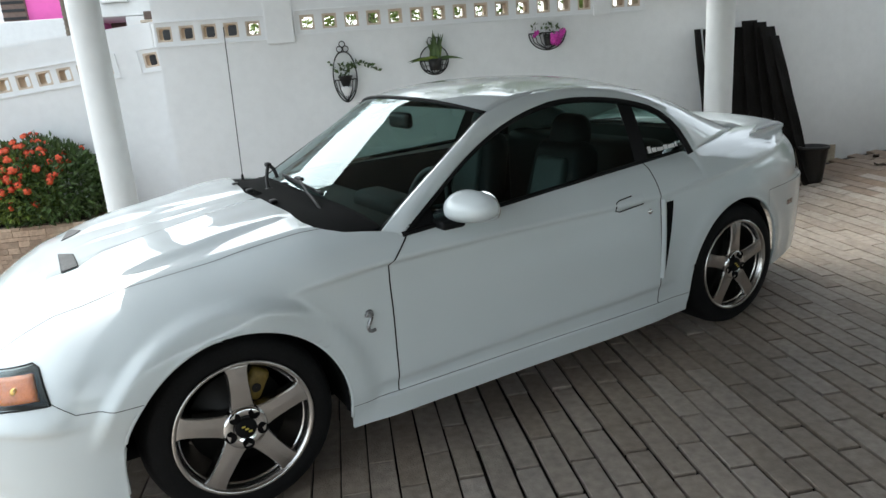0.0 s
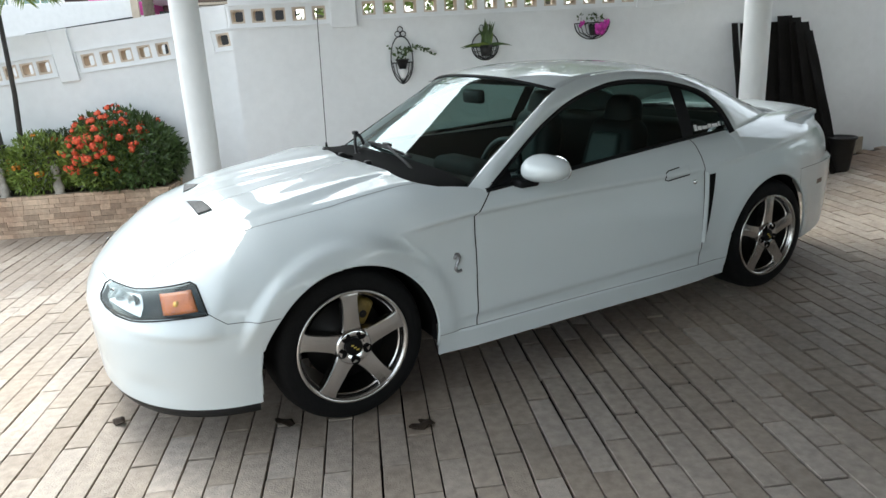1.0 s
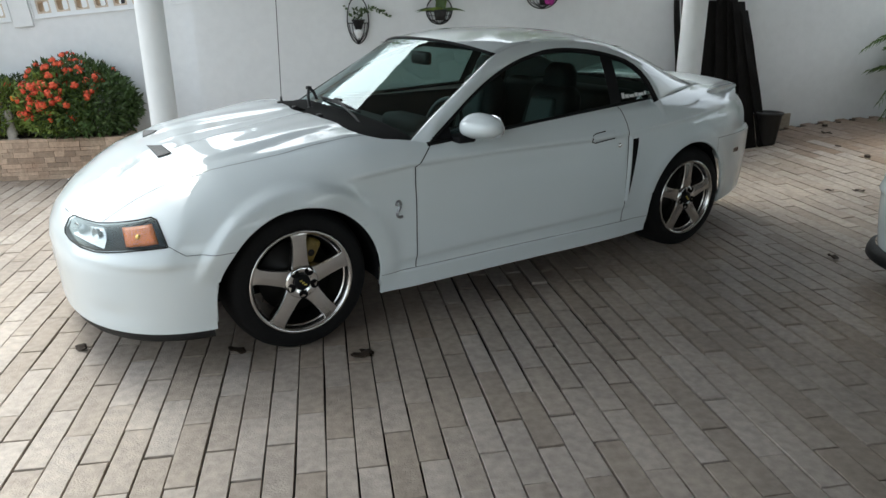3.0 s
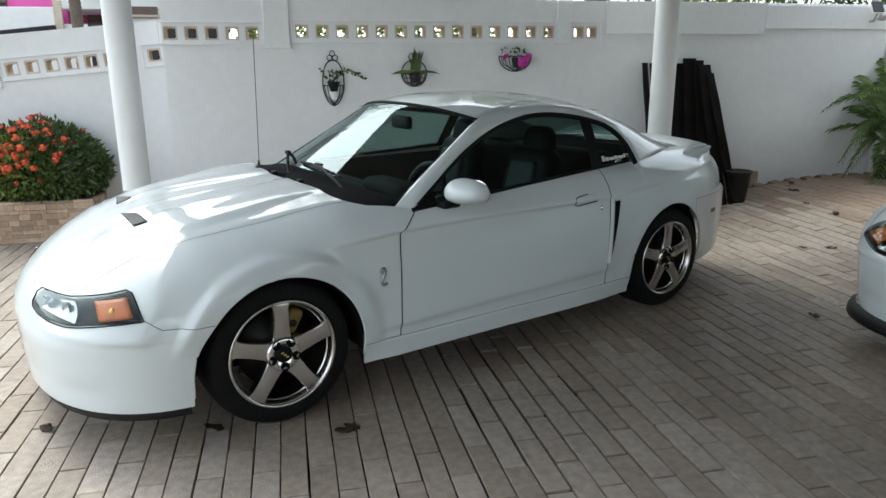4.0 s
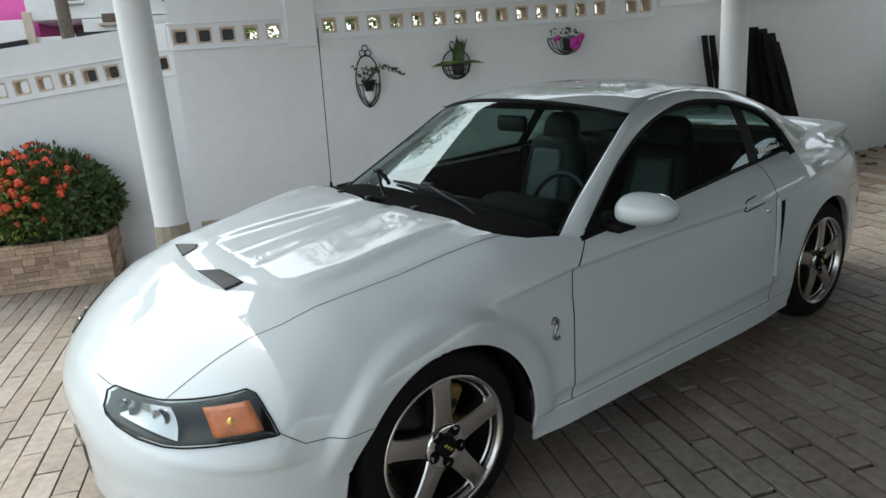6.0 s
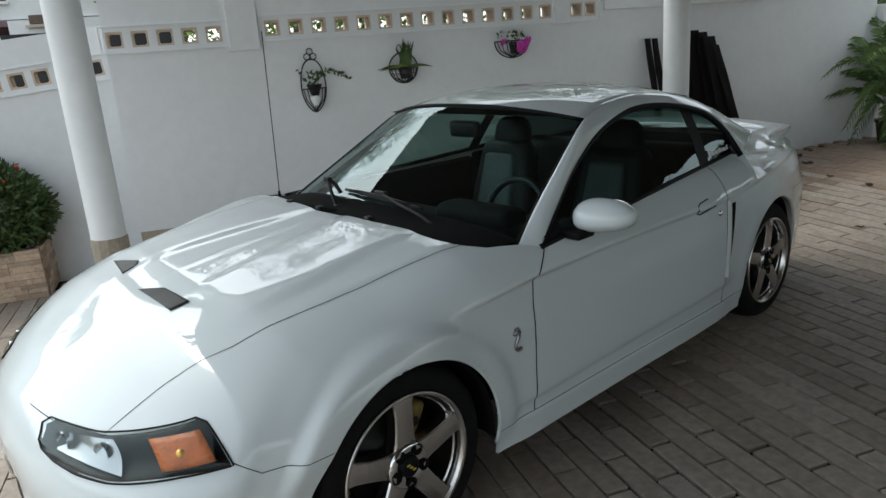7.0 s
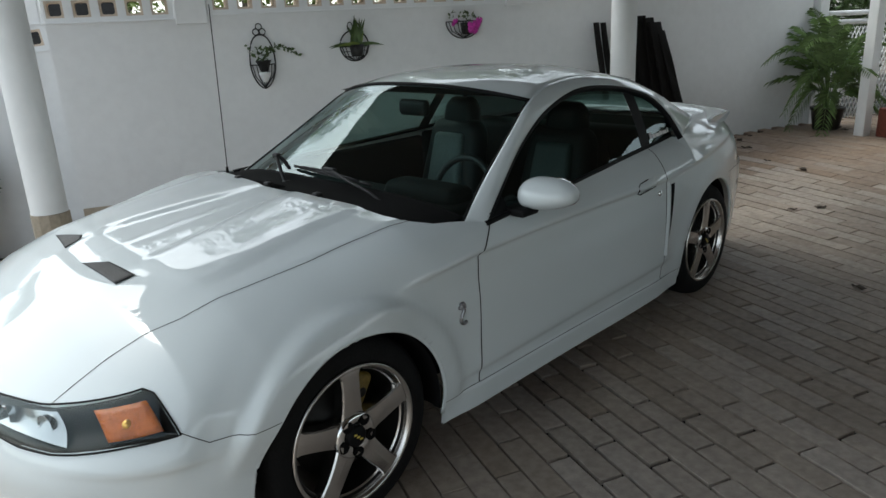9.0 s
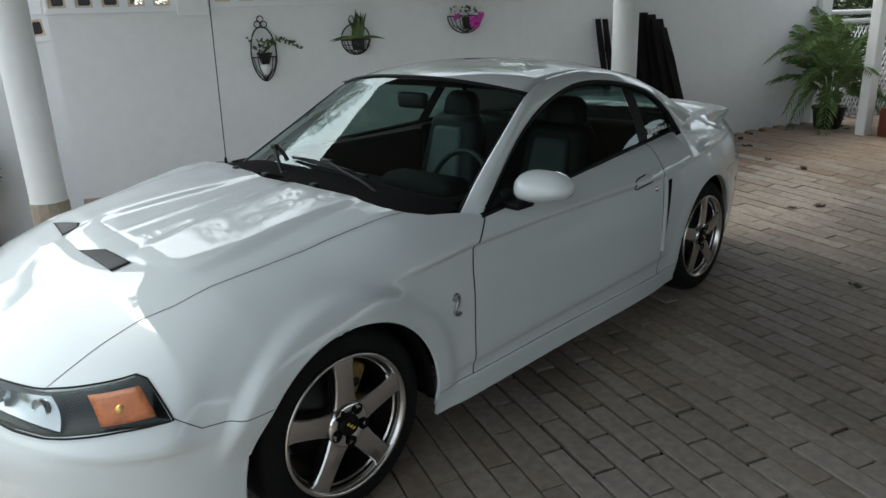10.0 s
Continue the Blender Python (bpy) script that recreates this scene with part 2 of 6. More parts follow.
def tube(points, radius, sides=8, closed=False, taper=None):
    """Verts and faces of a round bar along points."""
    pts = [Vector(p) for p in points]
    n = len(pts)
    v, f = [], []
    ref = Vector((0, 0, 1))
    for i, p in enumerate(pts):
        a = pts[(i - 1) % n] if (i > 0 or closed) else p
        b = pts[(i + 1) % n] if (i < n - 1 or closed) else p
        d = (b - a).normalized()
        if abs(d.dot(ref)) > 0.95:
            side = d.cross(Vector((1, 0, 0))).normalized()
        else:
            side = d.cross(ref).normalized()
        up = side.cross(d)
        r = radius if taper is None else radius * (1 + (taper - 1) * i / max(1, n - 1))
        for k in range(sides):
            c = 2 * math.pi * k / sides
            v.append(p + side * (r * math.cos(c)) + up * (r * math.sin(c)))
    for i in range(n if closed else n - 1):
        j = (i + 1) % n
        for k in range(sides):
            m = (k + 1) % sides
            f.append((i * sides + k, i * sides + m, j * sides + m, j * sides + k))
    if not closed:
        f.append(tuple(range(sides))[::-1])
        f.append(tuple((n - 1) * sides + k for k in range(sides)))
    return v, f


def join(pieces):
    v, f = [], []
    for pv, pf in pieces:
        o = len(v)
        v += list(pv)
        f += [tuple(i + o for i in q) for q in pf]
    return v, f


def grid_faces(n, m):
    return [(i * m + j, (i + 1) * m + j, (i + 1) * m + j + 1, i * m + j + 1) for i in range(n - 1) for j in range(m - 1)]


def curve_at(pts, u):
    """A smooth curve through points (Catmull-Rom), u from 0 to 1 by the points' own distances."""
    p = np.array(pts, float)
    d = np.r_[0, np.cumsum(np.linalg.norm(np.diff(p, axis=0), axis=1))]
    t = np.atleast_1d(u) * d[-1]
    tang = np.gradient(p, d, axis=0)
    i = np.clip(np.searchsorted(d, t, side="right") - 1, 0, len(p) - 2)
    h = (d[i + 1] - d[i])[:, None]
    s = ((t - d[i]) / h[:, 0])[:, None]
    return (2 * s**3 - 3 * s**2 + 1) * p[i] + (s**3 - 2 * s**2 + s) * h * tang[i] + (-2 * s**3 + 3 * s**2) * p[i + 1] + (s**3 - s**2) * h * tang[i + 1]


def smoothstep(a, b, x):
    t = min(1.0, max(0.0, (x - a) / (b - a)))
    return t * t * (3 - 2 * t)

# ---- ground ----


def ground_z(x, y):
    """The drive is level round the car and climbs gently towards the far end."""
    return 0.26 * smoothstep(3.6, 6.6, x) * smoothstep(-3.0, 2.0, y)


def ground_sheet():
    xs = np.r_[-400, -60, -20, np.linspace(-8, 12, 41), 20, 60, 400]
    ys = np.r_[-400, -60, -20, np.linspace(-8, 12, 41), 20, 60, 400]
    v = [(x, y, ground_z(x, y) - 0.02) for x in xs for y in ys]
    ob = link_mesh("ground", v, grid_faces(len(xs), len(ys)), M_JOINT)
    return tagged(ob, "dark sandy bedding under the paving", "ground", kind="structure")


ground = ground_sheet()
PW, PL = 0.1059, 0.376


def paver_mesh(name, w, l, h=0.03):
    b = 0.0016
    v = []
    for z, i in ((-h, 0.0), (-b, 0.0), (0.0, b)):
        for sx, sy in ((-1, -1), (1, -1), (1, 1), (-1, 1)):
            v.append((sx * (w / 2 - i), sy * (l / 2 - i), z))
    f = [(8, 9, 10, 11)]
    for a in (0, 4):
        f += [(a + k, a + (k + 1) % 4, a + 4 + (k + 1) % 4, a + 4 + k) for k in range(4)]
    me = bpy.data.meshes.new(name)
    me.from_pydata(v, [], f)
    me.materials.append(M_PAVER)
    return me


def pave():
    rng = random.Random(4)
    near_mesh = paver_mesh("paver", PW - 0.0065, PL - 0.0065)
    floor = tagged(empty("paving"), "grey-brown long concrete pavers with dark joints", "floor", kind="structure")
    rest_v, rest_f, sand_v, sand_f = [], [], [], []
    base_v = [v.co.copy() for v in near_mesh.vertices]
    base_f = [tuple(p.vertices) for p in near_mesh.polygons]
    count = 0
    for i in range(-62, 128):
        for j in range(-29, 15):
            x = (i + 0.5) * PW + 0.0732
            y = (j + (0.5 if i % 2 else 0.0)) * PL - 0.071
            if y > 3.2 or y < -10.8:
                continue
            dz, rx, ry = rng.uniform(-0.0025, 0.0015), rng.uniform(-0.006, 0.006), rng.uniform(-0.008, 0.008)
            z = ground_z(x, y)
            ry -= math.atan((ground_z(x + 0.05, y) - ground_z(x - 0.05, y)) / 0.1)
            rx += math.atan((ground_z(x, y + 0.1) - ground_z(x, y - 0.1)) / 0.2)
            m = pose(x + rng.uniform(-0.0015, 0.0015), y + rng.uniform(-0.004, 0.004), z + dz, math.degrees(rx), math.degrees(ry), rng.uniform(-0.5, 0.5))
            # the joints have washed out beside the car
            k = smoothstep(0.7, 1.3, x) * (1 - smoothstep(2.8, 3.4, x)) * smoothstep(-1.7, -1.0, y) * (1 - smoothstep(0.2, 0.9, y)) * rng.uniform(0.3, 1.3)
            m = m @ Matrix.Diagonal((1 - 0.115 * k, 1 - 0.032 * k, 1, 1))
            if -0.95 < x < 2.1 and -2.35 < y < -0.9 and count < 300:
                ob = new("paver", near_mesh)
                ob.parent = floor
                ob.matrix_world = m
                count += 1
                continue
            sandy = smoothstep(4.9, 6.6, x + 0.25 * y) + rng.uniform(-0.3, 0.3) > 0.5
            vv, ff = (sand_v, sand_f) if sandy else (rest_v, rest_f)
            o = len(vv)
            vv += [m @ (Vector((c.x * 1.045, c.y * 1.013, c.z)) if sandy else c) for c in base_v]
            ff += [tuple(k + o for k in q) for q in base_f]
    ob = link_mesh("paver_field", rest_v, rest_f, M_PAVER, floor, False)
    ob["kind"] = "stuff"
    ob = link_mesh("sandy_paver_field", sand_v, sand_f, M_DUSTY, floor, False, "sandy tan pavers")
    ob["kind"] = "stuff"


# ---- garden wall with rows of hollow blocks ----
WALL_Y, LEFT_Y = 3.25, 3.45


def wall_with_holes(name, x0, x1, z0, z1, y, thick, holes, label):
    """A wall whose holes (xa, xb, za, zb) go right through it."""
    hx = sorted({x0, x1, *[round(h[0], 4) for h in holes], *[round(h[1], 4) for h in holes]})
    hz = sorted({z0, z1, *[round(h[2], 4) for h in holes], *[round(h[3], 4) for h in holes]})
    bm = bmesh.new()
    vs = {}

    def vert(i, k, d):
        key = (i, k, d)
        if key not in vs:
            vs[key] = bm.verts.new((hx[i], y + d * thick, hz[k]))
        return vs[key]

    def solid(i, k):
        if not (0 <= i < len(hx) - 1 and 0 <= k < len(hz) - 1):
            return False
        cx, cz = (hx[i] + hx[i + 1]) / 2, (hz[k] + hz[k + 1]) / 2
        return not any(a < cx < b and c < cz < d for a, b, c, d in holes)

    for i in range(len(hx) - 1):
        for k in range(len(hz) - 1):
            if not solid(i, k):
                continue
            bm.faces.new((vert(i, k, 0), vert(i + 1, k, 0), vert(i + 1, k + 1, 0), vert(i, k + 1, 0)))
            bm.faces.new((vert(i, k, 1), vert(i, k + 1, 1), vert(i + 1, k + 1, 1), vert(i + 1, k, 1)))
            for di, dk, a, b in ((-1, 0, (i, k), (i, k + 1)), (1, 0, (i + 1, k + 1), (i + 1, k)), (0, -1, (i + 1, k), (i, k)), (0, 1, (i, k + 1), (i + 1, k + 1))):
                if not solid(i + di, k + dk):
                    bm.faces.new((vert(*a, 0), vert(*b, 0), vert(*b, 1), vert(*a, 1)))
    ob = part(name, bm, M_WALL, None, smooth=False)
    return tagged(ob, label, "wall", kind="structure")


HS = 0.118  # opening of a hollow block
LOW_Z, HIGH_Z = 1.512, 1.757


def block_row(x0, n, z, pitch):
    return [(x0 + i * pitch, x0 + i * pitch + HS, z, z + HS) for i in range(n)]


ROW_A = block_row(0.515, 14, HIGH_Z, 0.1865)
ROW_A2 = block_row(3.255, 2, HIGH_Z, 0.145)
ROW_B = block_row(-0.645, 5, HIGH_Z - 0.02, 0.178)
ROW_C = block_row(-0.83, 1, LOW_Z, 0.17)
ROW_D = block_row(-2.044, 6, LOW_Z, 0.1665)
ROW_E = block_row(-3.173, 6, LOW_Z, 0.147)


def block_liner(parent, hole, y, thick):
    """The block seen in an opening: a rounded cream frame set back in the wall."""
    xa, xb, za, zb = hole
    r, t = 0.022, 0.010
    bm = bmesh.new()
    outer, inner = [], []
    for cx, cz, a0 in ((xb - r, zb - r, 0), (xa + r, zb - r, 90), (xa + r, za + r, 180), (xb - r, za + r, 270)):
        for k in range(5):
            a = radians(a0 + 22.5 * k)
            inner.append((cx - math.copysign(t, cx - (xa + xb) / 2) + (r - 0.004) * math.cos(a), cz - math.copysign(t, cz - (za + zb) / 2) + (r - 0.004) * math.sin(a)))
    corners = [(xb, zb), (xa, zb), (xa, za), (xb, za)]
    f0 = [bm.verts.new((x, y + 0.006, z)) for x, z in inner]
    f1 = [bm.verts.new((x, y + thick - 0.004, z)) for x, z in inner]
    o0 = [bm.verts.new((corners[i // 5][0], y + 0.006, corners[i // 5][1])) for i in (0, 5, 10, 15)]
    n = len(inner)
    for i in range(n):
        j = (i + 1) % n
        bm.faces.new((f0[i], f0[j], f1[j], f1[i]))
        c = o0[i // 5]
        if i // 5 == j // 5:
            bm.faces.new((c, f0[j], f0[i]))
        else:
            bm.faces.new((c, o0[j // 5], f0[j], f0[i]))
    ob = part("hollow_block", bm, M_CREAM, parent, smooth=False)
    return ob


def build_walls():
    main = wall_with_holes("wall_north", -0.66, 7.0, -0.1, 2.12, WALL_Y, 0.16, ROW_A + ROW_A2 + ROW_B, "white plastered garden wall with rows of hollow blocks")
    left = wall_with_holes("wall_west_part", -8.0, -0.66, -0.1, 1.87, LEFT_Y, 0.16, ROW_C + ROW_D + ROW_E, "lower white plastered garden wall with hollow blocks")
    for h in ROW_A + ROW_A2 + ROW_B:
        block_liner(main, h, WALL_Y, 0.16)
    for h in ROW_C + ROW_D + ROW_E:
        block_liner(left, h, LEFT_Y, 0.16)
    # raised bands round the block rows and the plain pieces between them
    for nm, x0, x1, z0, z1, y, wall in (
        ("band", 0.23, 0.46, 1.66, 2.12, WALL_Y, main), ("band", 3.08, 3.22, 1.70, 2.12, WALL_Y, main), ("band", 3.60, 5.42, 1.80, 2.12, WALL_Y, main),
        ("band", 5.42, 7.0, 1.86, 2.10, WALL_Y, main), ("band", -2.262, -2.098, 1.415, 1.87, LEFT_Y, left),
    ):
        add_box(nm, (x1 - x0, 0.03, z1 - z0), ((x0 + x1) / 2, y - 0.015, (z0 + z1) / 2), M_WALL, wall, 0.004)
    for rows, y, wall in (((ROW_A, ROW_A2, ROW_B), WALL_Y, main), ((ROW_C, ROW_D, ROW_E), LEFT_Y, left)):
        for row in rows:
            xa, xb, za, zb = row[0][0] - 0.035, row[-1][1] + 0.035, row[0][2] - 0.03, row[0][3] + 0.03
            for x0, x1, z0, z1 in ((xa - 0.012, xb + 0.012, zb, zb + 0.014), (xa - 0.012, xb + 0.012, za - 0.014, za), (xa - 0.012, xa, za, zb), (xb, xb + 0.012, za, zb)):
                add_box("row_frame", (x1 - x0, 0.014, z1 - z0), ((x0 + x1) / 2, y - 0.007, (z0 + z1) / 2), M_WALL, wall, 0.002)
    # the lower wall falls gently away to the west
    pivot = Vector((-1.165, LEFT_Y, 1.57))
    left.matrix_world = Matrix.Translation(pivot) @ Matrix.Rotation(radians(-5.54), 4, "Y") @ Matrix.Translation(-pivot)
    add_box("skirting", (6.2, 0.02, 0.38), (2.44, WALL_Y - 0.01, 0.14), M_TILE, main, 0.004)


build_walls()


def column(x, y, dia, top=0.46, name="column"):
    c = tagged(empty(name, Matrix.Translation((x, y, 0))), "round white painted column on a beige tiled base", "column", "carport columns", "structure")
    base = ground_z(x, y)
    r = dia / 2
    link_mesh("shaft", *lathe([(r * 1.02, top), (r, top + 0.015), (r, 2.95)], 40), M_COLUMN, c)
    link_mesh("base", *lathe([(r * 1.06, base - 0.02), (r * 1.06, top - 0.005), (r * 1.0, top + 0.002)], 12), M_TILE, c, False)
    return c


column(-0.70, 1.70, 0.193, 0.655)
column(3.95, 2.64, 0.225)

# ---- carport roof, unseen side walls and the back fence ----
roof_bm = box_bm((6.8, 12.75, 0.2), (2.3, -3.625, 3.05))
# two unseen slabs added eastward, keeping sky off side windows and paving
box_bm((6.5, 11.4, 0.2), (8.95, -4.3, 3.05), bm=roof_bm)
box_bm((1.7, 4.6, 0.2), (11.35, 3.7, 3.05), bm=roof_bm)
tagged(part("ceiling", roof_bm, M_CEILING, None, smooth=False), "dark brown timber carport ceiling", "ceiling", kind="structure")
# south and east walls are unseen, added to hold down light and reflections
tagged(add_box("wall_south", (16.0, 0.2, 1.2), (3.0, -11.0, 0.55), M_UNSEENWALL, None, 0.0), "plain beige garden wall", "wall", kind="structure")
tagged(add_box("wall_east", (0.2, 18.0, 1.1), (13.6, -2.0, 0.5), M_UNSEENWALL, None, 0.0), "plain beige low wall", "wall", kind="structure")
tagged(add_box("wall_back", (1.42, 0.06, 2.0), (-0.89, 4.7, 0.95), M_DARKROOF, None, 0.0), "dark boarded fence behind the garden wall", "fence", kind="structure")

# ---- the white coupe ----
# Car space: x runs from the front axle to the rear, y to the car's right, z up.
XS = [-0.93, -0.915, -0.87, -0.76, -0.6, -0.5, -0.3, 0.0, 0.3, 0.6, 1.1, 1.64, 2.27, 2.7, 3.1, 3.35, 3.52, 3.62, 3.66]
ZC = [0.47, 0.525, 0.596, 0.686, 0.785, 0.831, 0.878, 0.915, 0.951, 0.955, 0.975, 1.0, 1.025, 1.0, 0.97, 0.955, 0.935, 0.86, 0.76]
ZM = [0.41, 0.422, 0.436, 0.465, 0.497, 0.515, 0.55, 0.56, 0.56, 0.56, 0.56, 0.56, 0.58, 0.6, 0.6, 0.58, 0.56, 0.55, 0.55]
Z0 = [0.22, 0.21, 0.205, 0.205, 0.205, 0.205, 0.205, 0.2, 0.19, 0.19, 0.19, 0.19, 0.195, 0.22, 0.25, 0.28, 0.3, 0.33, 0.36]
NN = [1.8, 1.82, 1.9, 2.06, 2.3, 2.53, 3.0, 3.7, 5.4, 6.4, 5.6, 4.6, 4.2, 3.9, 3.8, 3.8, 3.6, 3.2, 3.0]


ARCHES = ((-0.02, 0.305, 0.386), (2.54, 0.312, 0.382))


WIDTHS = [(-0.3, 0.932), (0.0, 0.926), (0.5, 0.918), (1.2, 0.911), (1.8, 0.913), (2.3, 0.897), (2.6, 0.872), (2.85, 0.836), (3.05, 0.793), (3.25, 0.722), (3.42, 0.612), (3.55, 0.47), (3.63, 0.30), (3.666, 0.06)]
WX, WW = np.array(WIDTHS).T
WS = np.gradient(WW, WX)


def half_width(x):
    if x < -0.3:
        u = (-0.3 - x) / 0.63
        return 0.932 * max(0.0, 1 - u**2.5) ** (1 / 2.5)
    k = min(len(WX) - 2, max(0, int(np.searchsorted(WX, x, side="right")) - 1))
    h = WX[k + 1] - WX[k]
    t = min(1.0, (x - WX[k]) / h)
    return float((2 * t**3 - 3 * t**2 + 1) * WW[k] + (t**3 - 2 * t**2 + t) * h * WS[k] + (-2 * t**3 + 3 * t**2) * WW[k + 1] + (t**3 - t**2) * h * WS[k + 1])


def interp(x, values):
    return float(np.interp(x, XS, values))


def tuck(z):
    """How far the front of the bumper draws back below its widest line."""
    return 0.008 * max(0.0, (0.48 - z) / 0.28) ** 1.4


def sill_z(x):
    """The lower edge of the body; under the nose it rises with the tucked bumper."""
    z = interp(x, Z0)
    room = x + 0.929
    if room < 0.008:
        z = max(z, 0.48 - 0.28 * (max(0.0, room) / 0.008) ** 0.714)
    return z


def width_at(x, z):
    if x < -0.3:
        return half_width(x - tuck(z))
    # the tail stands back above the rear bumper
    return half_width(min(3.666, x + 0.05 * smoothstep(0.67, 0.70, z) * smoothstep(2.9, 3.2, x)))


def body_y(x, z):
    """The half width of the body's skin at x and z."""
    w, zc, zm, z0, n = width_at(x, z), interp(x, ZC), interp(x, ZM), interp(x, Z0), interp(x, NN)
    if z >= zm:
        t = min(1.0, (z - zm) / (zc - zm))
        y = w * max(0.0, 1 - t**n) ** (1 / n)
    else:
        y = w * (1 - 0.035 * ((zm - z) / (zm - z0)) ** 1.6)
    return y + flank(x, z)


def bell(d, w):
    return math.exp(-((d / w) ** 2))


def flank(x, z):
    """What stands proud of the plain side: wheel arch flares, creases of the door and folds of the bumper."""
    o = 0.0
    for ax, az, r in ARCHES:
        d = math.hypot(x - ax, max(0.0, z - az))
        low = smoothstep(0.40, 0.56, z) if ax < 1 and x < ax else smoothstep(0.22, 0.32, z)
        behind = 1 - 0.62 * smoothstep(0.05, 0.33, x - ax) if ax < 1 else 1.0
        o += (0.036 * behind * (1 - smoothstep(r + 0.065, r + 0.100, d)) if ax < 1 else 0.008 * (1 - smoothstep(r + 0.03, r + 0.10, d))) * low
        o -= (0.010 * behind if ax < 1 else 0.002) * bell(d - r - 0.15, 0.045) * low
    along = smoothstep(0.12, 0.42, x) * (1 - smoothstep(1.75, 2.1, x))
    up = z - float(np.interp(x, (0.2, 0.37, 0.55, 1.0, 1.9), (0.767, 0.787, 0.801, 0.806, 0.800)))
    o += along * (0.010 * (bell(up, 0.065) if up > 0 else bell(up, 0.010)) + 0.007 * (bell(up, 0.022) if up > 0 else bell(up, 0.008)) - 0.006 * bell(up + 0.09, 0.06))
    low = z - (0.352 + 0.022 * (x - 0.56))
    side = smoothstep(0.40, 0.55, x) * (1 - smoothstep(1.9, 2.1, x))
    o += side * 0.010 * (bell(low, 0.09) if low > 0 else 1 - smoothstep(0.0, 0.03, -low))
    o += side * 0.012 * (1 - smoothstep(0.283, 0.293, z))
    rear = smoothstep(1.9, 2.15, x) * (1 - smoothstep(3.25, 3.45, x))
    haunch = z - (0.812 + 0.06 * (x - 1.95))
    o += 0.013 * rear * (bell(haunch, 0.085) if haunch > 0 else bell(haunch, 0.016))
    nose = 1 - smoothstep(-0.60, -0.40, x)
    o += nose * (0.015 * bell(z - 0.515, 0.05 if z > 0.515 else 0.016) - 0.016 * bell(z - 0.285, 0.045) * (1 - smoothstep(-0.80, -0.62, x)))
    return o


HOOD_EDGE = [(-0.75, 0.522), (-0.41, 0.645), (0.35, 0.755), (1.0, 0.85)]
HOOD_MID = 0.114  # the vents and ribs sit a little off the middle


def hood_seam(x):
    """Half the width of the hood at x."""
    return float(np.interp(x, [p[0] for p in HOOD_EDGE], [p[1] for p in HOOD_EDGE]))


def hood_rise(x, y):
    """The two raised ribs of the hood, growing from the vents to the cowl, and its lifted outer edges."""
    a = abs(y - HOOD_MID * (1 - 0.6 * smoothstep(-0.3, 0.4, x)))
    inner, outer = 0.110 - 0.05 * smoothstep(-0.3, 0.35, x), 0.415 + 0.10 * (x + 0.4)
    band = smoothstep(inner - 0.02, inner + 0.045, a) * (1 - smoothstep(outer - 0.01, outer + 0.050, a))
    dish = 1 - 0.30 * bell(a - (inner + outer) / 2, 0.09)
    along = smoothstep(-0.45, -0.12, x) * (1 - 0.55 * smoothstep(0.05, 0.38, x))
    edge = abs(y) - hood_seam(x) + 0.012
    lip = 0.005 * (bell(edge, 0.045) if edge < 0 else bell(edge, 0.010)) * smoothstep(-0.35, 0.05, x)
    return 0.014 * band * dish * along + lip


def body_section(x, nv):
    """Half a section, from the sill to the middle of the top, evenly spaced."""
    w, zc, zm, z0, n = half_width(x), interp(x, ZC), interp(x, ZM), interp(x, Z0), interp(x, NN)
    z0 = min(sill_z(x), zm - 0.004)
    low = [(body_y(x, z) - flank(x, z), z) for z in np.linspace(z0, zm, 40, endpoint=False)]
    a = np.linspace(0, math.pi / 2, 600)
    up = [(width_at(x, z) * c, z) for c, z in zip(np.cos(a) ** (2 / n), zm + (zc - zm) * np.sin(a) ** (2 / n))]
    p = np.array(low + up)
    step = np.diff(p, axis=0)
    # the sides carry more rows than the top
    d = np.r_[0, np.cumsum(np.linalg.norm(step, axis=1) * np.where(np.abs(step[:, 1]) > np.abs(step[:, 0]), 2.2, 1.0))]
    t = np.linspace(0, d[-1], nv)
    y, z = np.interp(t, d, p[:, 0]), np.interp(t, d, p[:, 1])
    side = [yy + (flank(x, zz) if k <= len(y) else 0) * smoothstep(0.45, 0.7, yy) for k, (yy, zz) in enumerate(zip(y, z))]
    return [(yy, zz + hood_rise(x, yy) * smoothstep(0.6, 0.75, zz)) for yy, zz in zip(side, z)]


def belt_z(x):
    return 0.872 + (x - 0.638) * (0.957 - 0.872) / 1.594


HEADLAMP = [(-0.869, 0.57), (-0.845, 0.6), (-0.823, 0.617), (-0.797, 0.6235), (-0.749, 0.634), (-0.698, 0.649), (-0.63, 0.67), (-0.578, 0.687), (-0.564, 0.68), (-0.561, 0.639), (-0.555, 0.591), (-0.589, 0.587), (-0.663, 0.575), (-0.74, 0.558), (-0.795, 0.545), (-0.838, 0.541), (-0.8635, 0.546), (-0.873, 0.556)]


def lamp_x(x, side):
    """The headlamp on the right is seen foreshortened and reaches less far round the nose."""
    return x if side < 0 else -0.555 + 0.80 * (x + 0.555)


def inside(poly, x, z):
    hit = False
    for (x0, z0), (x1, z1) in zip(poly, poly[1:] + poly[:1]):
        if (z0 > z) != (z1 > z) and x < x0 + (z - z0) / (z1 - z0) * (x1 - x0):
            hit = not hit
    return hit


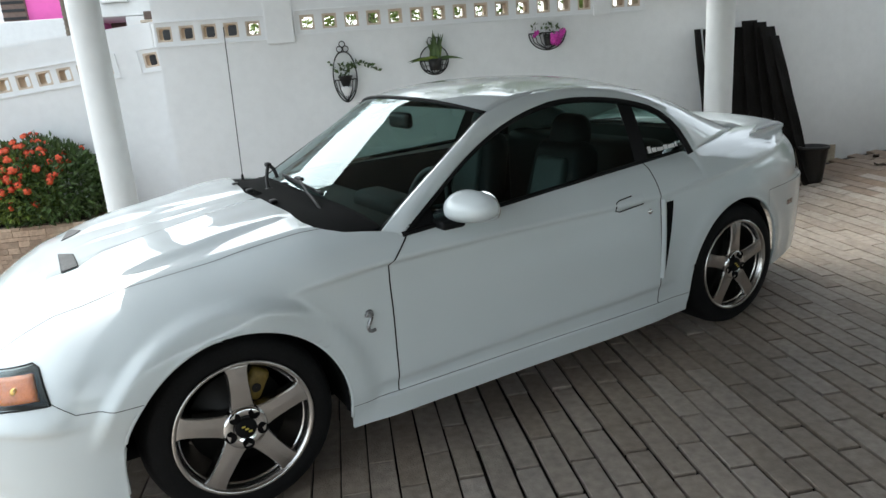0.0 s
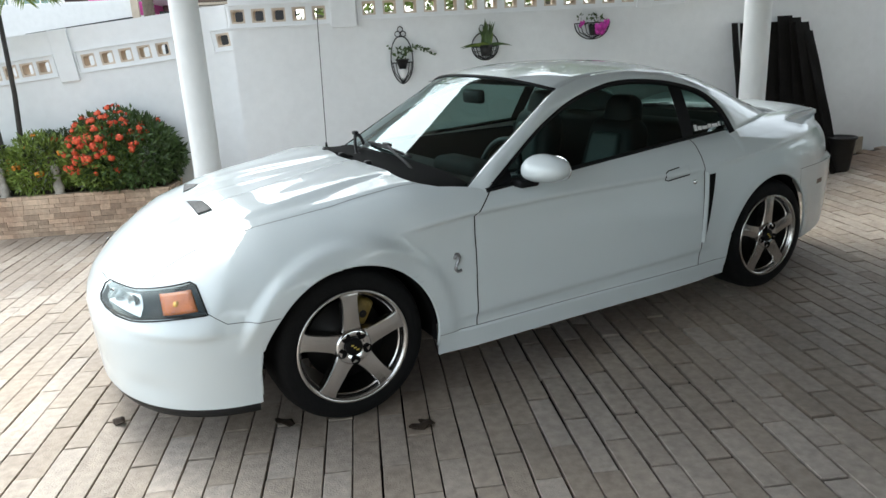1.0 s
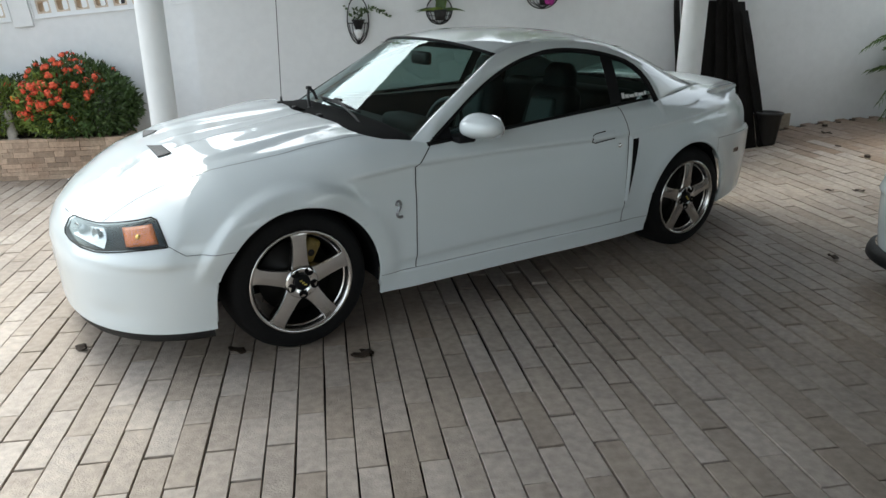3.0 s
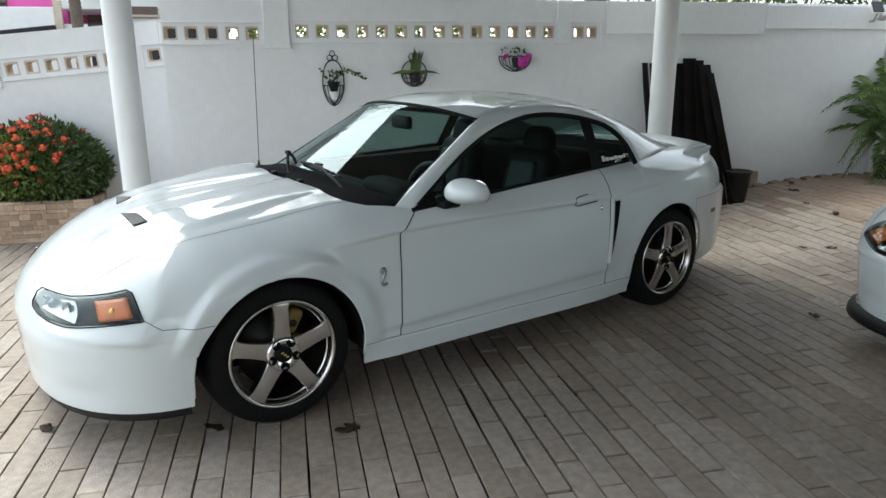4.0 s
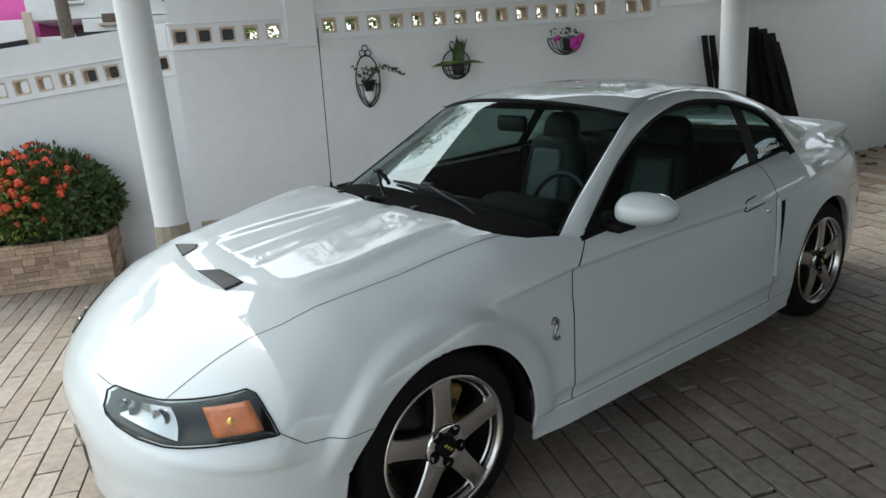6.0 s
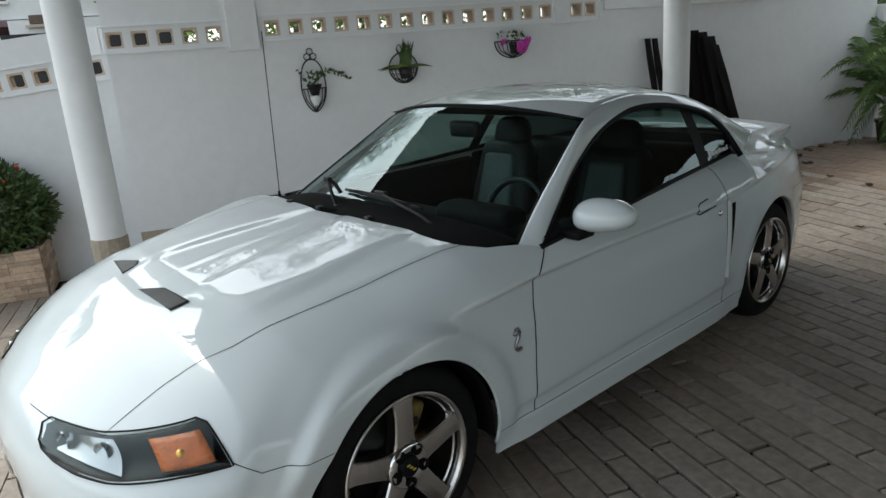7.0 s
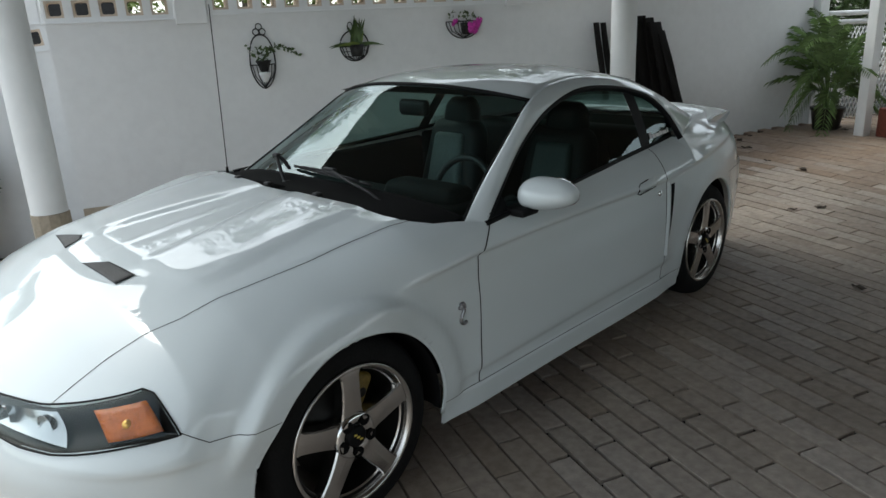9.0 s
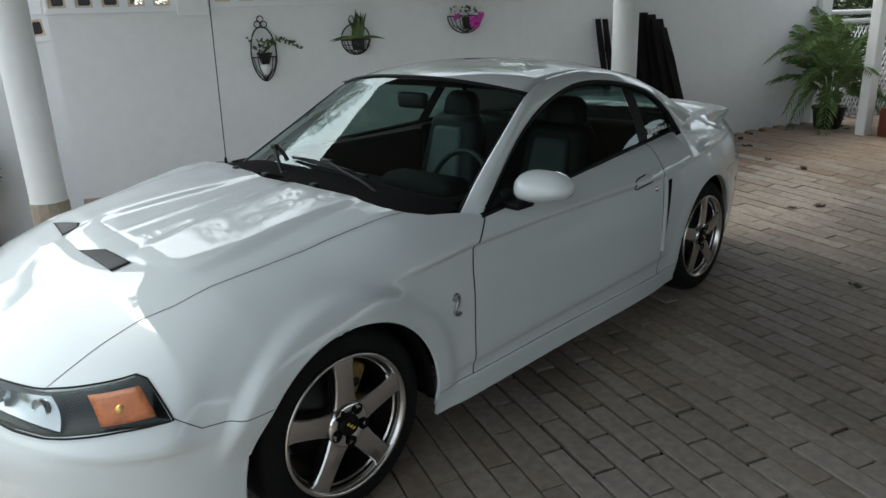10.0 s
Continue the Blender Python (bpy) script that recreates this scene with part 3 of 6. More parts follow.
def body_shell():
    """The skin of the body, both sides, cut along its shut lines; returns the bmesh and a name for each face."""
    xs = sorted(set([round(v, 4) for v in np.r_[-0.9298, -0.929, -0.927, -0.922, -0.914, np.linspace(-0.905, -0.3, 44), np.linspace(-0.3, 2.7, 126), np.linspace(2.7, 3.54, 44), 3.58, 3.61, 3.64, 3.655, 3.6645]]))
    nv = 120
    bm = bmesh.new()
    rows = []
    for x in xs:
        s = body_section(x, nv)
        left = [bm.verts.new((x, -y, z)) for y, z in s]
        right = [bm.verts.new((x, y, z)) for y, z in s[:-1]]
        rows.append(left + right[::-1])
    for a, b in zip(rows, rows[1:]):
        for k in range(len(a) - 1):
            bm.faces.new((a[k], a[k + 1], b[k + 1], b[k]))
    bm.faces.new(rows[0])
    bm.faces.new(rows[-1][::-1])
    # wheel openings: drop what lies inside, pull the rim onto the circle
    for ax, az, r in ARCHES:
        gone = []
        for f in bm.faces:
            c = [math.hypot(v.co.x - ax, max(0.0, v.co.z - az)) < r for v in f.verts]
            if all(c) and abs(f.calc_center_median().y) > 0.45:
                gone.append(f)
        bmesh.ops.delete(bm, geom=gone, context="FACES")
        for v in bm.verts:
            d = math.hypot(v.co.x - ax, max(0.0, v.co.z - az))
            if d < r and v.link_faces and abs(v.co.y) > 0.45:
                k = r / max(d, 1e-4)
                v.co.x = ax + (v.co.x - ax) * k
                if v.co.z > az:
                    v.co.z = az + (v.co.z - az) * k
    bmesh.ops.delete(bm, geom=[v for v in bm.verts if not v.link_faces], context="VERTS")

    def cut(co, no, keep):
        fs = [f for f in bm.faces if keep(f.calc_center_median())]
        geo = list({v for f in fs for v in f.verts}) + list({e for f in fs for e in f.edges}) + fs
        bmesh.ops.bisect_plane(bm, geom=geo, plane_co=co, plane_no=no, dist=1e-5)

    cut((0, 0, 0.785), (0, 0, 1), lambda c: 0.5 < c.x < 0.7 and abs(c.y) > 0.6)
    cut((0.557, 0, 0.3), (1, 0, 0), lambda c: 0.4 < c.x < 0.75 and abs(c.y) > 0.6 and c.z < 0.785)
    cut((0.557, 0, 0.785), (1, 0, -1.12), lambda c: 0.4 < c.x < 0.75 and abs(c.y) > 0.6 and c.z > 0.785)
    cut((1.94, 0, 0.3), (1, 0, 0.0), lambda c: 1.8 < c.x < 2.05)
    cut((0, 0, 0.288), (0, 0, 1), lambda c: 0.2 < c.x < 2.3)
    cut((0, 0, 0.552), (0, 0, 1), lambda c: c.x < -0.25)
    cut((0, 0, 0.612), (0, 0, 1), lambda c: c.x < -0.7)
    cut((0, 0, 0.682), (0, 0, 1), lambda c: c.x > 2.8)
    for s in (-1, 1):
        mine = lambda c, s=s: c.y * s > 0.3
        for (xa, ya), (xb, yb) in zip(HOOD_EDGE[:2], HOOD_EDGE[1:3]):
            cut((xa, ya * s, 0), (-(yb - ya), (xb - xa) * s, 0), lambda c, xa=xa, xb=xb: xa - 0.03 < c.x < xb + 0.25 and mine(c) and c.z > 0.5)
        cut((0, 0.66 * s, 0), (0, s, 0), lambda c: c.x > 2.6 and c.y * s > 0.3)
        for (xa, ya), (xb, yb) in zip(OPENING, OPENING[1:]):
            cut((xa, ya * s, 0), (-(yb - ya), (xb - xa) * s, 0), lambda c, xa=xa, xb=xb: xa - 0.05 < c.x < xb + 0.05 and c.y * s > 0.3 and c.z > 0.7)
    cut((0.638, 0, 0.872), (-0.0533, 0, 1), lambda c: 0.5 < c.x < 2.4 and c.z > 0.75)
    cut((OPENING[0][0], 0, 0), (1, 0, 0), lambda c: abs(c.x - OPENING[0][0]) < 0.1 and c.z > 0.7)
    cut((OPENING[0][0], 0.1, 0), (1, -COWL_SKEW, 0), lambda c: abs(c.x - OPENING[0][0]) < 0.15 and c.y > 0.05 and c.z > 0.7)
    cut((OPENING[-1][0], 0, 0), (1, 0, 0), lambda c: abs(c.x - OPENING[-1][0]) < 0.1 and c.z > 0.7)
    cut((-0.553, 0, 0.594), (0.042, 0, 0.056), lambda c: -0.62 < c.x < -0.44 and 0.53 < c.z < 0.63 and abs(c.y) > 0.5)
    for s in (-1, 1):
        shape = [(lamp_x(x, s), z) for x, z in HEADLAMP_CUT]
        for (xa, za), (xb, zb) in zip(shape, shape[1:] + shape[:1]):
            cut((xa, 0, za), (zb - za, 0, xa - xb), lambda c: -0.91 < c.x < -0.52 and 0.51 < c.z < 0.72 and c.y * s > 0.15)
    gone = []
    for f in bm.faces:
        c = f.calc_center_median()
        if OPENING[0][0] + COWL_SKEW * max(0.0, c.y - 0.1) < c.x < OPENING[-1][0] and c.z > 0.7:
            lim = float(np.interp(c.x, [p[0] for p in OPENING], [p[1] for p in OPENING]))
            if c.z > belt_z(c.x) and (abs(c.y) < lim or 0.645 < c.x < 2.235):
                gone.append(f)
            elif abs(c.y) < lim and (c.x < 0.645 or c.x > 2.235):
                gone.append(f)
        elif c.x < -0.5 and abs(c.y) > 0.15 and inside([(lamp_x(x, c.y), z) for x, z in HEADLAMP_CUT], c.x, c.z):
            gone.append(f)
    bmesh.ops.delete(bm, geom=gone, context="FACES")
    names = {}
    for f in bm.faces:
        c = f.calc_center_median()
        side = "left" if c.y < 0 else "right"
        if c.x < 0.557 + 1.12 * max(0.0, c.z - 0.785):
            if c.z > 0.552 and abs(c.y) < hood_seam(c.x) and (c.x > -0.75 or c.z > 0.612):
                n = "hood"
            elif (c.z < 0.552 and c.x < -0.2) or (c.z < 0.596 - 0.75 * max(0.0, c.x + 0.555) and c.x < -0.497) or c.x < -0.749:
                n = "front_bumper"
            else:
                n = "fender_" + side
        elif c.z < 0.288 and c.x < 2.35:
            n = "sill_" + side
        elif c.x < 1.94:
            n = "door_" + side
        elif c.x > 2.8 and c.z < 0.682:
            n = "rear_bumper"
        elif c.x > 2.83 and abs(c.y) < 0.66:
            n = "trunk_lid"
        else:
            n = "quarter_" + side
        if n.startswith("fender") and c.z < 0.288 and c.x > 0:
            n = "sill_" + side
        names[f] = n
    return bm, names


COWL_SKEW = 0.13  # the hood reaches a little farther back on the right
OPENING = [(0.345, 0.66), (0.360, 0.742), (0.443, 0.812), (0.563, 0.850), (0.645, 0.88), (2.235, 0.88), (2.24, 0.80), (2.52, 0.675), (2.80, 0.585)]
HEADLAMP_CUT = [(-0.8651, 0.5709), (-0.841, 0.6001), (-0.819, 0.6165), (-0.7931, 0.6225), (-0.7464, 0.6309), (-0.7, 0.6455), (-0.6333, 0.6677), (-0.5815, 0.685), (-0.5676, 0.6783), (-0.5649, 0.6382), (-0.559, 0.5913), (-0.593, 0.5875), (-0.6666, 0.5767), (-0.7387, 0.5618), (-0.7919, 0.5475), (-0.8345, 0.5429), (-0.8598, 0.5475), (-0.8692, 0.5572)]
O_CURVE = [(0.575, 0.835, 0.89), (0.73, 0.785, 0.985), (0.89, 0.742, 1.08), (1.04, 0.702, 1.17), (1.168, 0.668, 1.243), (1.29, 0.635, 1.278), (1.48, 0.60, 1.298), (1.72, 0.585, 1.30), (1.95, 0.578, 1.28), (2.18, 0.578, 1.228), (2.38, 0.585, 1.155), (2.58, 0.592, 1.068), (2.80, 0.60, 0.985)]
D_CURVE = [(0.638, 0.88, 0.872), (0.80, 0.815, 0.968), (1.03, 0.737, 1.10), (1.215, 0.692, 1.183), (1.41, 0.662, 1.238), (1.61, 0.651, 1.258), (1.77, 0.656, 1.249), (1.965, 0.674, 1.216), (2.12, 0.705, 1.16), (2.205, 0.755, 1.072), (2.232, 0.823, 0.957)]
U_MATCH = ([0, 0.20, 0.5, 0.78, 0.93, 1.0], [0, 0.27, 0.58, 0.80, 0.93, 1.0])


FAR = 0.835  # the glasshouse leans in a little more on the right


def cross(p, s, bow, crown):
    """A point on the arched line between p and its mirror image; s from -1 to 1."""
    x, y, z = p
    return (x - bow * (1 - abs(s) ** 2.2), y * s * (FAR if s > 0 else 1), z + crown * (1 - abs(s) ** 2.4))


def build_car():
    car = empty("coupe_car")
    tagged(car, "glossy white two-door sports coupe parked on the paving", "car")
    bm, names = body_shell()
    bm.normal_update()
    # dark shut lines where two panels meet
    strips = []
    for e in bm.edges:
        if len(e.link_faces) == 2:
            a, b = (names[f] for f in e.link_faces)
            if a != b:
                mid = (e.verts[0].co + e.verts[1].co) / 2
                if mid.x < -0.556 and (mid.z < 0.60 or "front_bumper" in (a, b) and "hood" not in (a, b)):
                    continue
                way = e.verts[1].co - e.verts[0].co
                if "hood" in (a, b) and {a, b} != {"hood", "front_bumper"} and abs(way.x) < 0.6 * way.length:
                    continue
                if {a, b} == {"hood", "front_bumper"} and abs(mid.y) < 0.10 or mid.y > 0 and mid.x < -0.4:
                    continue
                n = (e.link_faces[0].normal + e.link_faces[1].normal).normalized()
                p, q = (v.co for v in e.verts)
                if n.y * p.y < -0.2:
                    n = -n
                if n.z < -0.3 and abs(n.y) < 0.3:
                    n = -n
                side = (q - p).cross(n).normalized() * (0.0011 if "sill" in a + b else 0.0027 if "door" in a + b else 0.0012)
                ext = (q - p).normalized() * 0.001
                up = n * 0.0009
                strips.append(([p - ext - side + up, q + ext - side + up, q + ext + side + up, p - ext + side + up], [(0, 1, 2, 3)]))
    v, f = join(strips)
    link_mesh("shut_line", v, f, M_GAP, car, False, "thin black gaps between the panels")
    labels = {"door": "white door", "hood": "white hood with two raised ribs"}
    for n in sorted(set(names.values())):
        one = bm.copy()
        keep = [names[f] == n for f in bm.faces]
        gone = [f for f, k in zip(one.faces, keep) if not k]
        bmesh.ops.delete(one, geom=gone, context="FACES")
        bmesh.ops.recalc_face_normals(one, faces=one.faces)
        plain = n.replace("_left", "").replace("_right", "")
        ob = part({"quarter": "rear_quarter_panel", "sill": "side_skirt"}.get(plain, plain), one, M_PAINT, car)
        sol = ob.modifiers.new("skin", "SOLIDIFY")
        sol.thickness, sol.offset, sol.use_rim = 0.008, -1.0, False
    bm.free()

    # greenhouse frame: A pillar, roof rail and C pillar of each side
    us = np.linspace(0, 1, 90)
    D = curve_at(D_CURVE, us)
    O = curve_at(O_CURVE, np.interp(us, U_MATCH[0], U_MATCH[1]))
    O = np.vstack([O[0] + (-0.05, 0.0, -0.06), O])
    D = np.vstack([D[0] + (-0.05, -0.03, -0.06), D])
    for s in (-1, 1):
        rows = []
        for o, d in zip(O, D):
            for k in np.linspace(0, 1, 9):
                p = o * (1 - k) + d * k
                bulge = 0.016 * math.sin(math.pi * k) * smoothstep(0.57, 0.72, o[0])
                out = np.array((0, 0.75, 0.66))
                rows.append(p + out * bulge)
        v = [(p[0], p[1] * (FAR if s > 0 else -1), p[2]) for p in rows]
        ob = link_mesh("roof_pillar", v, grid_faces(91, 9), M_PAINT, car)
        sol = ob.modifiers.new("skin", "SOLIDIFY")
        sol.thickness, sol.offset = 0.012, 0.0

    # the shoulder behind the side window, from the roof pillar's foot down to the crest of the haunch
    foot_d, foot_o = np.array(D_CURVE[-1]), np.array(O_CURVE[-1])
    for s in (-1, 1):
        v = []
        for x in np.linspace(1.99, 3.30, 52):
            k = (x - foot_d[0]) / (foot_o[0] - foot_d[0])
            if k < 0:
                inner = np.array((x, body_y(x, belt_z(x)) + 0.004, belt_z(x)))
            elif k <= 1:
                inner = foot_d * (1 - k) + foot_o * k
                inner[1:] += (0.010 * math.sin(math.pi * max(0.0, k)), 0.004)
            else:
                inner = np.array((x, foot_o[1] - 0.08 * (k - 1), foot_o[2] + 0.004 - 0.025 * (k - 1)))
            zh = 0.815 + 0.06 * (x - 1.95)
            outer = np.array((x, body_y(x, zh) + 0.001 + 0.002 * smoothstep(2.0, 2.3, x), zh))
            for b in np.linspace(0, 1, 9):
                p = inner * (1 - b) + outer * b
                lift = (0.002 + 0.010 * min(1.0, max(0.0, k + 0.2))) * math.sin(math.pi * b)
                v.append((x, (p[1] + lift * 0.6) * (FAR if s > 0 else 1) * s, p[2] + lift))
        link_mesh("shoulder_panel", v, grid_faces(52, 9), M_PAINT, car)

    # windshield, roof and rear window: arched between the two outer curves
    def band(name, u0, u1, n, bow, crown, material, m=33, lift=0.0, label=""):
        uu = np.linspace(u0, u1, n)
        C = curve_at(O_CURVE, uu)
        k = (uu - u0) / (u1 - u0)
        v = []
        for c, kk in zip(C, k):
            for sx in np.linspace(-1, 1, m):
                p = cross(c, sx, bow[0] * (1 - kk) + bow[1] * kk, crown[0] * (1 - kk) + crown[1] * kk)
                v.append((p[0], p[1], p[2] + lift))
        return link_mesh(name, v, grid_faces(n, m), material, car, True, label)

    L = np.r_[0, np.cumsum(np.linalg.norm(np.diff(np.array(O_CURVE), axis=0), axis=1))]
    L /= L[-1]
    u_top, u_back = L[4] + 0.004, L[9] + 0.01
    band("windshield", 0.0, u_top, 24, (0.09, 0.105), (0.045, 0.062), M_WINDSHIELD, label="raked windshield of greenish glass")
    band("roof", u_top, u_back, 40, (0.105, -0.06), (0.062, 0.055), M_PAINT, label="white roof").modifiers.new("skin", "SOLIDIFY").thickness = 0.008
    band("rear_window", u_back, 1.0, 20, (-0.06, -0.09), (0.055, 0.03), M_SIDEGLASS)
    # black border of the windshield
    edge = [curve_at(O_CURVE, t)[0] for t in np.linspace(0, u_top, 20)]
    for s in (-1, 1):
        tv, tf = tube([(p[0] - 0.002, (p[1] - 0.006) * (FAR if s > 0 else -1), p[2] + 0.001) for p in edge], 0.005, 6)
        link_mesh("windshield_seal", tv, tf, M_TRIM, car)
    top = curve_at(O_CURVE, u_top)[0]
    tv, tf = tube([cross(top, sx, 0.105, 0.064) for sx in np.linspace(-1, 1, 33)], 0.009, 6)
    link_mesh("windshield_seal", tv, tf, M_TRIM, car)

    # side windows
    def d_top(x):
        return np.array([np.interp(x, D[:, 0], D[:, i]) for i in range(3)])

    def window(name, x0, x1, material, s, off=0.0, n=26, label=""):
        v = []
        for x in np.linspace(x0, x1, n):
            t = d_top(x)
            zb = belt_z(x) - 0.01
            b = np.array((x, body_y(x, zb) - 0.008, zb))
            for k in np.linspace(0, 1, 10):
                p = b * (1 - k) + t * k
                v.append((p[0], (p[1] + 0.010 * math.sin(math.pi * k) - 0.01 + off) * (1 - (1 - FAR) * k if s > 0 else -1), p[2]))
        return link_mesh(name, v, grid_faces(n, 10), material, car, True, label)

    for s in (-1, 1):
        window("sail_panel", 0.642, 0.79, M_TRIM, s, 0.002, 8)
        window("door_window", 0.79, 1.90, M_SIDEGLASS, s, label="tinted door window")
        window("door_pillar", 1.90, 1.985, M_TRIM, s, 0.002, 6)
        window("quarter_window", 1.985, 2.23, M_SIDEGLASS, s)
        tv, tf = tube([(p[0], (p[1] - 0.004) * (FAR if s > 0 else -1), p[2] - 0.006) for p in D[::3]], 0.015, 6)
        link_mesh("window_seal", tv, tf, M_TRIM, car)
        bx = np.linspace(0.64, 2.232, 40)
        tv, tf = tube([(x, (body_y(x, belt_z(x)) - 0.004) * s, belt_z(x) + 0.004) for x in bx], 0.011, 6)
        link_mesh("belt_moulding", tv, tf, M_TRIM, car)

    def glass_point(k, sx, off):
        c = curve_at(O_CURVE, max(0.0, k) * u_top)[0]
        p = np.array(cross(c, sx, 0.09 * (1 - k) + 0.105 * k, 0.045 * (1 - k) + 0.062 * k))
        return p + np.array((-0.55, 0, 0.83)) * off + np.array((0.75, 0, 0.5)) * 0.75 * min(0.0, k)

    # cowl under the windshield: it starts level with the hood and laps over the foot of the glass
    v = []
    for sx in np.linspace(-1, 1, 61):
        lap = glass_point(0.075 - 0.045 * abs(sx) ** 6, 0.985 * sx, 0.006)
        foot = glass_point(0.0, 0.99 * sx, 0.010)
        xf = 0.325 + 0.075 * abs(sx) ** 8
        yf = 0.79 * sx
        xf += COWL_SKEW * max(0.0, yf - 0.1)
        zf = 0.56 + (interp(xf, ZC) - 0.56) * max(0, 1 - (abs(yf) / 0.92) ** 5.4) ** (1 / 5.4) - 0.004
        front = np.array((xf, yf, zf))
        foot[2] = max(foot[2], 0.4 * lap[2] + 0.6 * zf - 0.004)
        for p in (front, front * 0.66 + foot * 0.34 - (0, 0, 0.004), front * 0.33 + foot * 0.67 - (0, 0, 0.003), foot, (foot + lap) / 2 + (-0.002, 0, 0.003), lap, lap - (0, 0, 0.006)):
            v.append(tuple(p))
    link_mesh("cowl_grille", v, grid_faces(61, 7), M_GAP, car, True, "black plastic cowl with slots")
    for i in range(14):
        add_box("cowl_slot", (0.055, 0.007, 0.004), (0.375, 0.02 + 0.017 * i, 0.951 - 0.0003 * i), M_GAP, car, 0.001)

    # hood vents
    for s in (-1, 1):
        quad = [(-0.443, -0.005), (-0.391, -0.112), (-0.388, -0.312), (-0.448, -0.300)] if s < 0 else [(-0.418, 0.233), (-0.352, 0.253), (-0.336, 0.282), (-0.374, 0.475)]

        def hood_z(x, y):
            n = interp(x, NN)
            zm, zc = interp(x, ZM), interp(x, ZC)
            return zm + (zc - zm) * max(0, 1 - (abs(y) / half_width(x)) ** n) ** (1 / n) + hood_rise(x, y)

        v = []
        for a in np.linspace(0, 1, 8):
            for b in np.linspace(0, 1, 12):
                p0 = np.array(quad[0]) * (1 - b) + np.array(quad[3]) * b
                p1 = np.array(quad[1]) * (1 - b) + np.array(quad[2]) * b
                x, y = p0 * (1 - a) + p1 * a
                v.append((x, y, hood_z(x, y) + 0.0028))
        ob = link_mesh("hood_vent", v, grid_faces(8, 12), M_PLASTIC, car, True, "dark slanted air vent")
        ob.modifiers.new("skin", "SOLIDIFY").thickness = 0.0015

    # headlamps
    for s in (-1, 1):
        poly = []
        for (xa, za), (xb, zb) in zip(HEADLAMP, HEADLAMP[1:] + HEADLAMP[:1]):
            for k in np.linspace(0, 1, 4, endpoint=False):
                poly.append((lamp_x(xa * (1 - k) + xb * k, s), za * (1 - k) + zb * k))
        cx, cz = np.mean([p[0] for p in poly]), np.mean([p[1] for p in poly])

        def skin(x, z, out):
            y = body_y(x, z)
            dx = (body_y(x + 0.01, z) - body_y(x - 0.01, z)) / 0.02
            n = np.array((-dx, 1.0, 0.25))
            n /= np.linalg.norm(n)
            return np.array((x, y, z)) + n * out

        rings = 9
        lens, back = [], []
        for r in range(rings):
            k = 1 - r / (rings - 1) * 0.999
            for x, z in poly:
                px, pz = cx + (x - cx) * k, cz + (z - cz) * k
                p = skin(px, pz, 0.003 + 0.012 * (1 - k**4))
                lens.append((p[0], p[1] * s, p[2]))
                q = skin(px, pz, 0.001 - 0.055 * (1 - k**3))
                back.append((q[0], q[1] * s, q[2]))
        m = len(poly)
        faces = [(a * m + i, a * m + (i + 1) % m, (a + 1) * m + (i + 1) % m, (a + 1) * m + i) for a in range(rings - 1) for i in range(m)]
        lamp = link_mesh("headlamp", back, faces, M_LAMPBLACK, car, True, "dark headlamp with a clear lens and amber reflector")
        link_mesh("lens", lens, faces, M_LENS, lamp)
        tv, tf = tube([np.array(skin(x, z, 0.003)) * np.array((1, s, 1)) for x, z in poly], 0.0028, 6, closed=True)
        link_mesh("lamp_seal", tv, tf, M_TRIM, lamp)
        # bowls and amber part
        for bx, bz, br, bmat in ((-0.840, 0.580, 0.030, M_CHROME), (-0.785, 0.590, 0.030, M_CHROME)):
            pv, pf = lathe([(br, 0.0), (br * 0.9, 0.014), (br * 0.6, 0.03), (br * 0.25, 0.038), (0.001, 0.04)], 20)
            bx = lamp_x(bx, s)
            c = skin(bx, bz, -0.008)
            dx = (body_y(bx + 0.01, bz) - body_y(bx - 0.01, bz)) / 0.02
            way = Vector((dx, -1.0, -0.1)).normalized()
            mm = Matrix.Translation((c[0], c[1], c[2])) @ way.to_track_quat("Z", "Y").to_matrix().to_4x4()
            pv = [mm @ Vector(q) for q in pv]
            link_mesh("bowl", [(q.x, q.y * s, q.z) for q in pv], pf, bmat, lamp, True, "chrome reflector bowl")
        pv = []
        for a in np.linspace(0, 1, 12):
            for b in np.linspace(0, 1, 8):
                x = lamp_x(-0.858 + 0.085 * a + 0.020 * b, s)
                z = (0.562 - 0.004 * a) * (1 - b) + (0.596 + 0.024 * a) * b
                p = skin(x, z, -0.012 - 0.016 * math.sin(math.pi * b) * (0.6 + 0.4 * math.sin(6.3 * a)))
                pv.append((p[0], p[1] * s, p[2]))
        link_mesh("reflector", pv, grid_faces(12, 8), M_REFLECTOR, lamp, True, "bright lamp reflector")
        amber = [(-0.688, 0.634), (-0.590, 0.661), (-0.587, 0.601), (-0.694, 0.579)]
        v = []
        for a in np.linspace(0, 1, 7):
            for b in np.linspace(0, 1, 7):
                p0 = np.array(amber[0]) * (1 - b) + np.array(amber[3]) * b
                p1 = np.array(amber[1]) * (1 - b) + np.array(amber[2]) * b
                x, z = p0 * (1 - a) + p1 * a
                p = skin(x, z, -0.010)
                v.append((p[0], p[1] * s, p[2]))
        ob = link_mesh("amber_reflector", v, grid_faces(7, 7), M_AMBER, lamp, True, "amber turn signal")
        ob.modifiers.new("skin", "SOLIDIFY").thickness = 0.01

        p = skin(-0.645, 0.618, -0.004)
        bmb = bmesh.new()
        bmesh.ops.create_uvsphere(bmb, u_segments=14, v_segments=8, radius=0.014, matrix=Matrix.Translation((p[0], p[1] * s, p[2])))
        part("bulb", bmb, M_BULB, lamp, "small amber bulb")

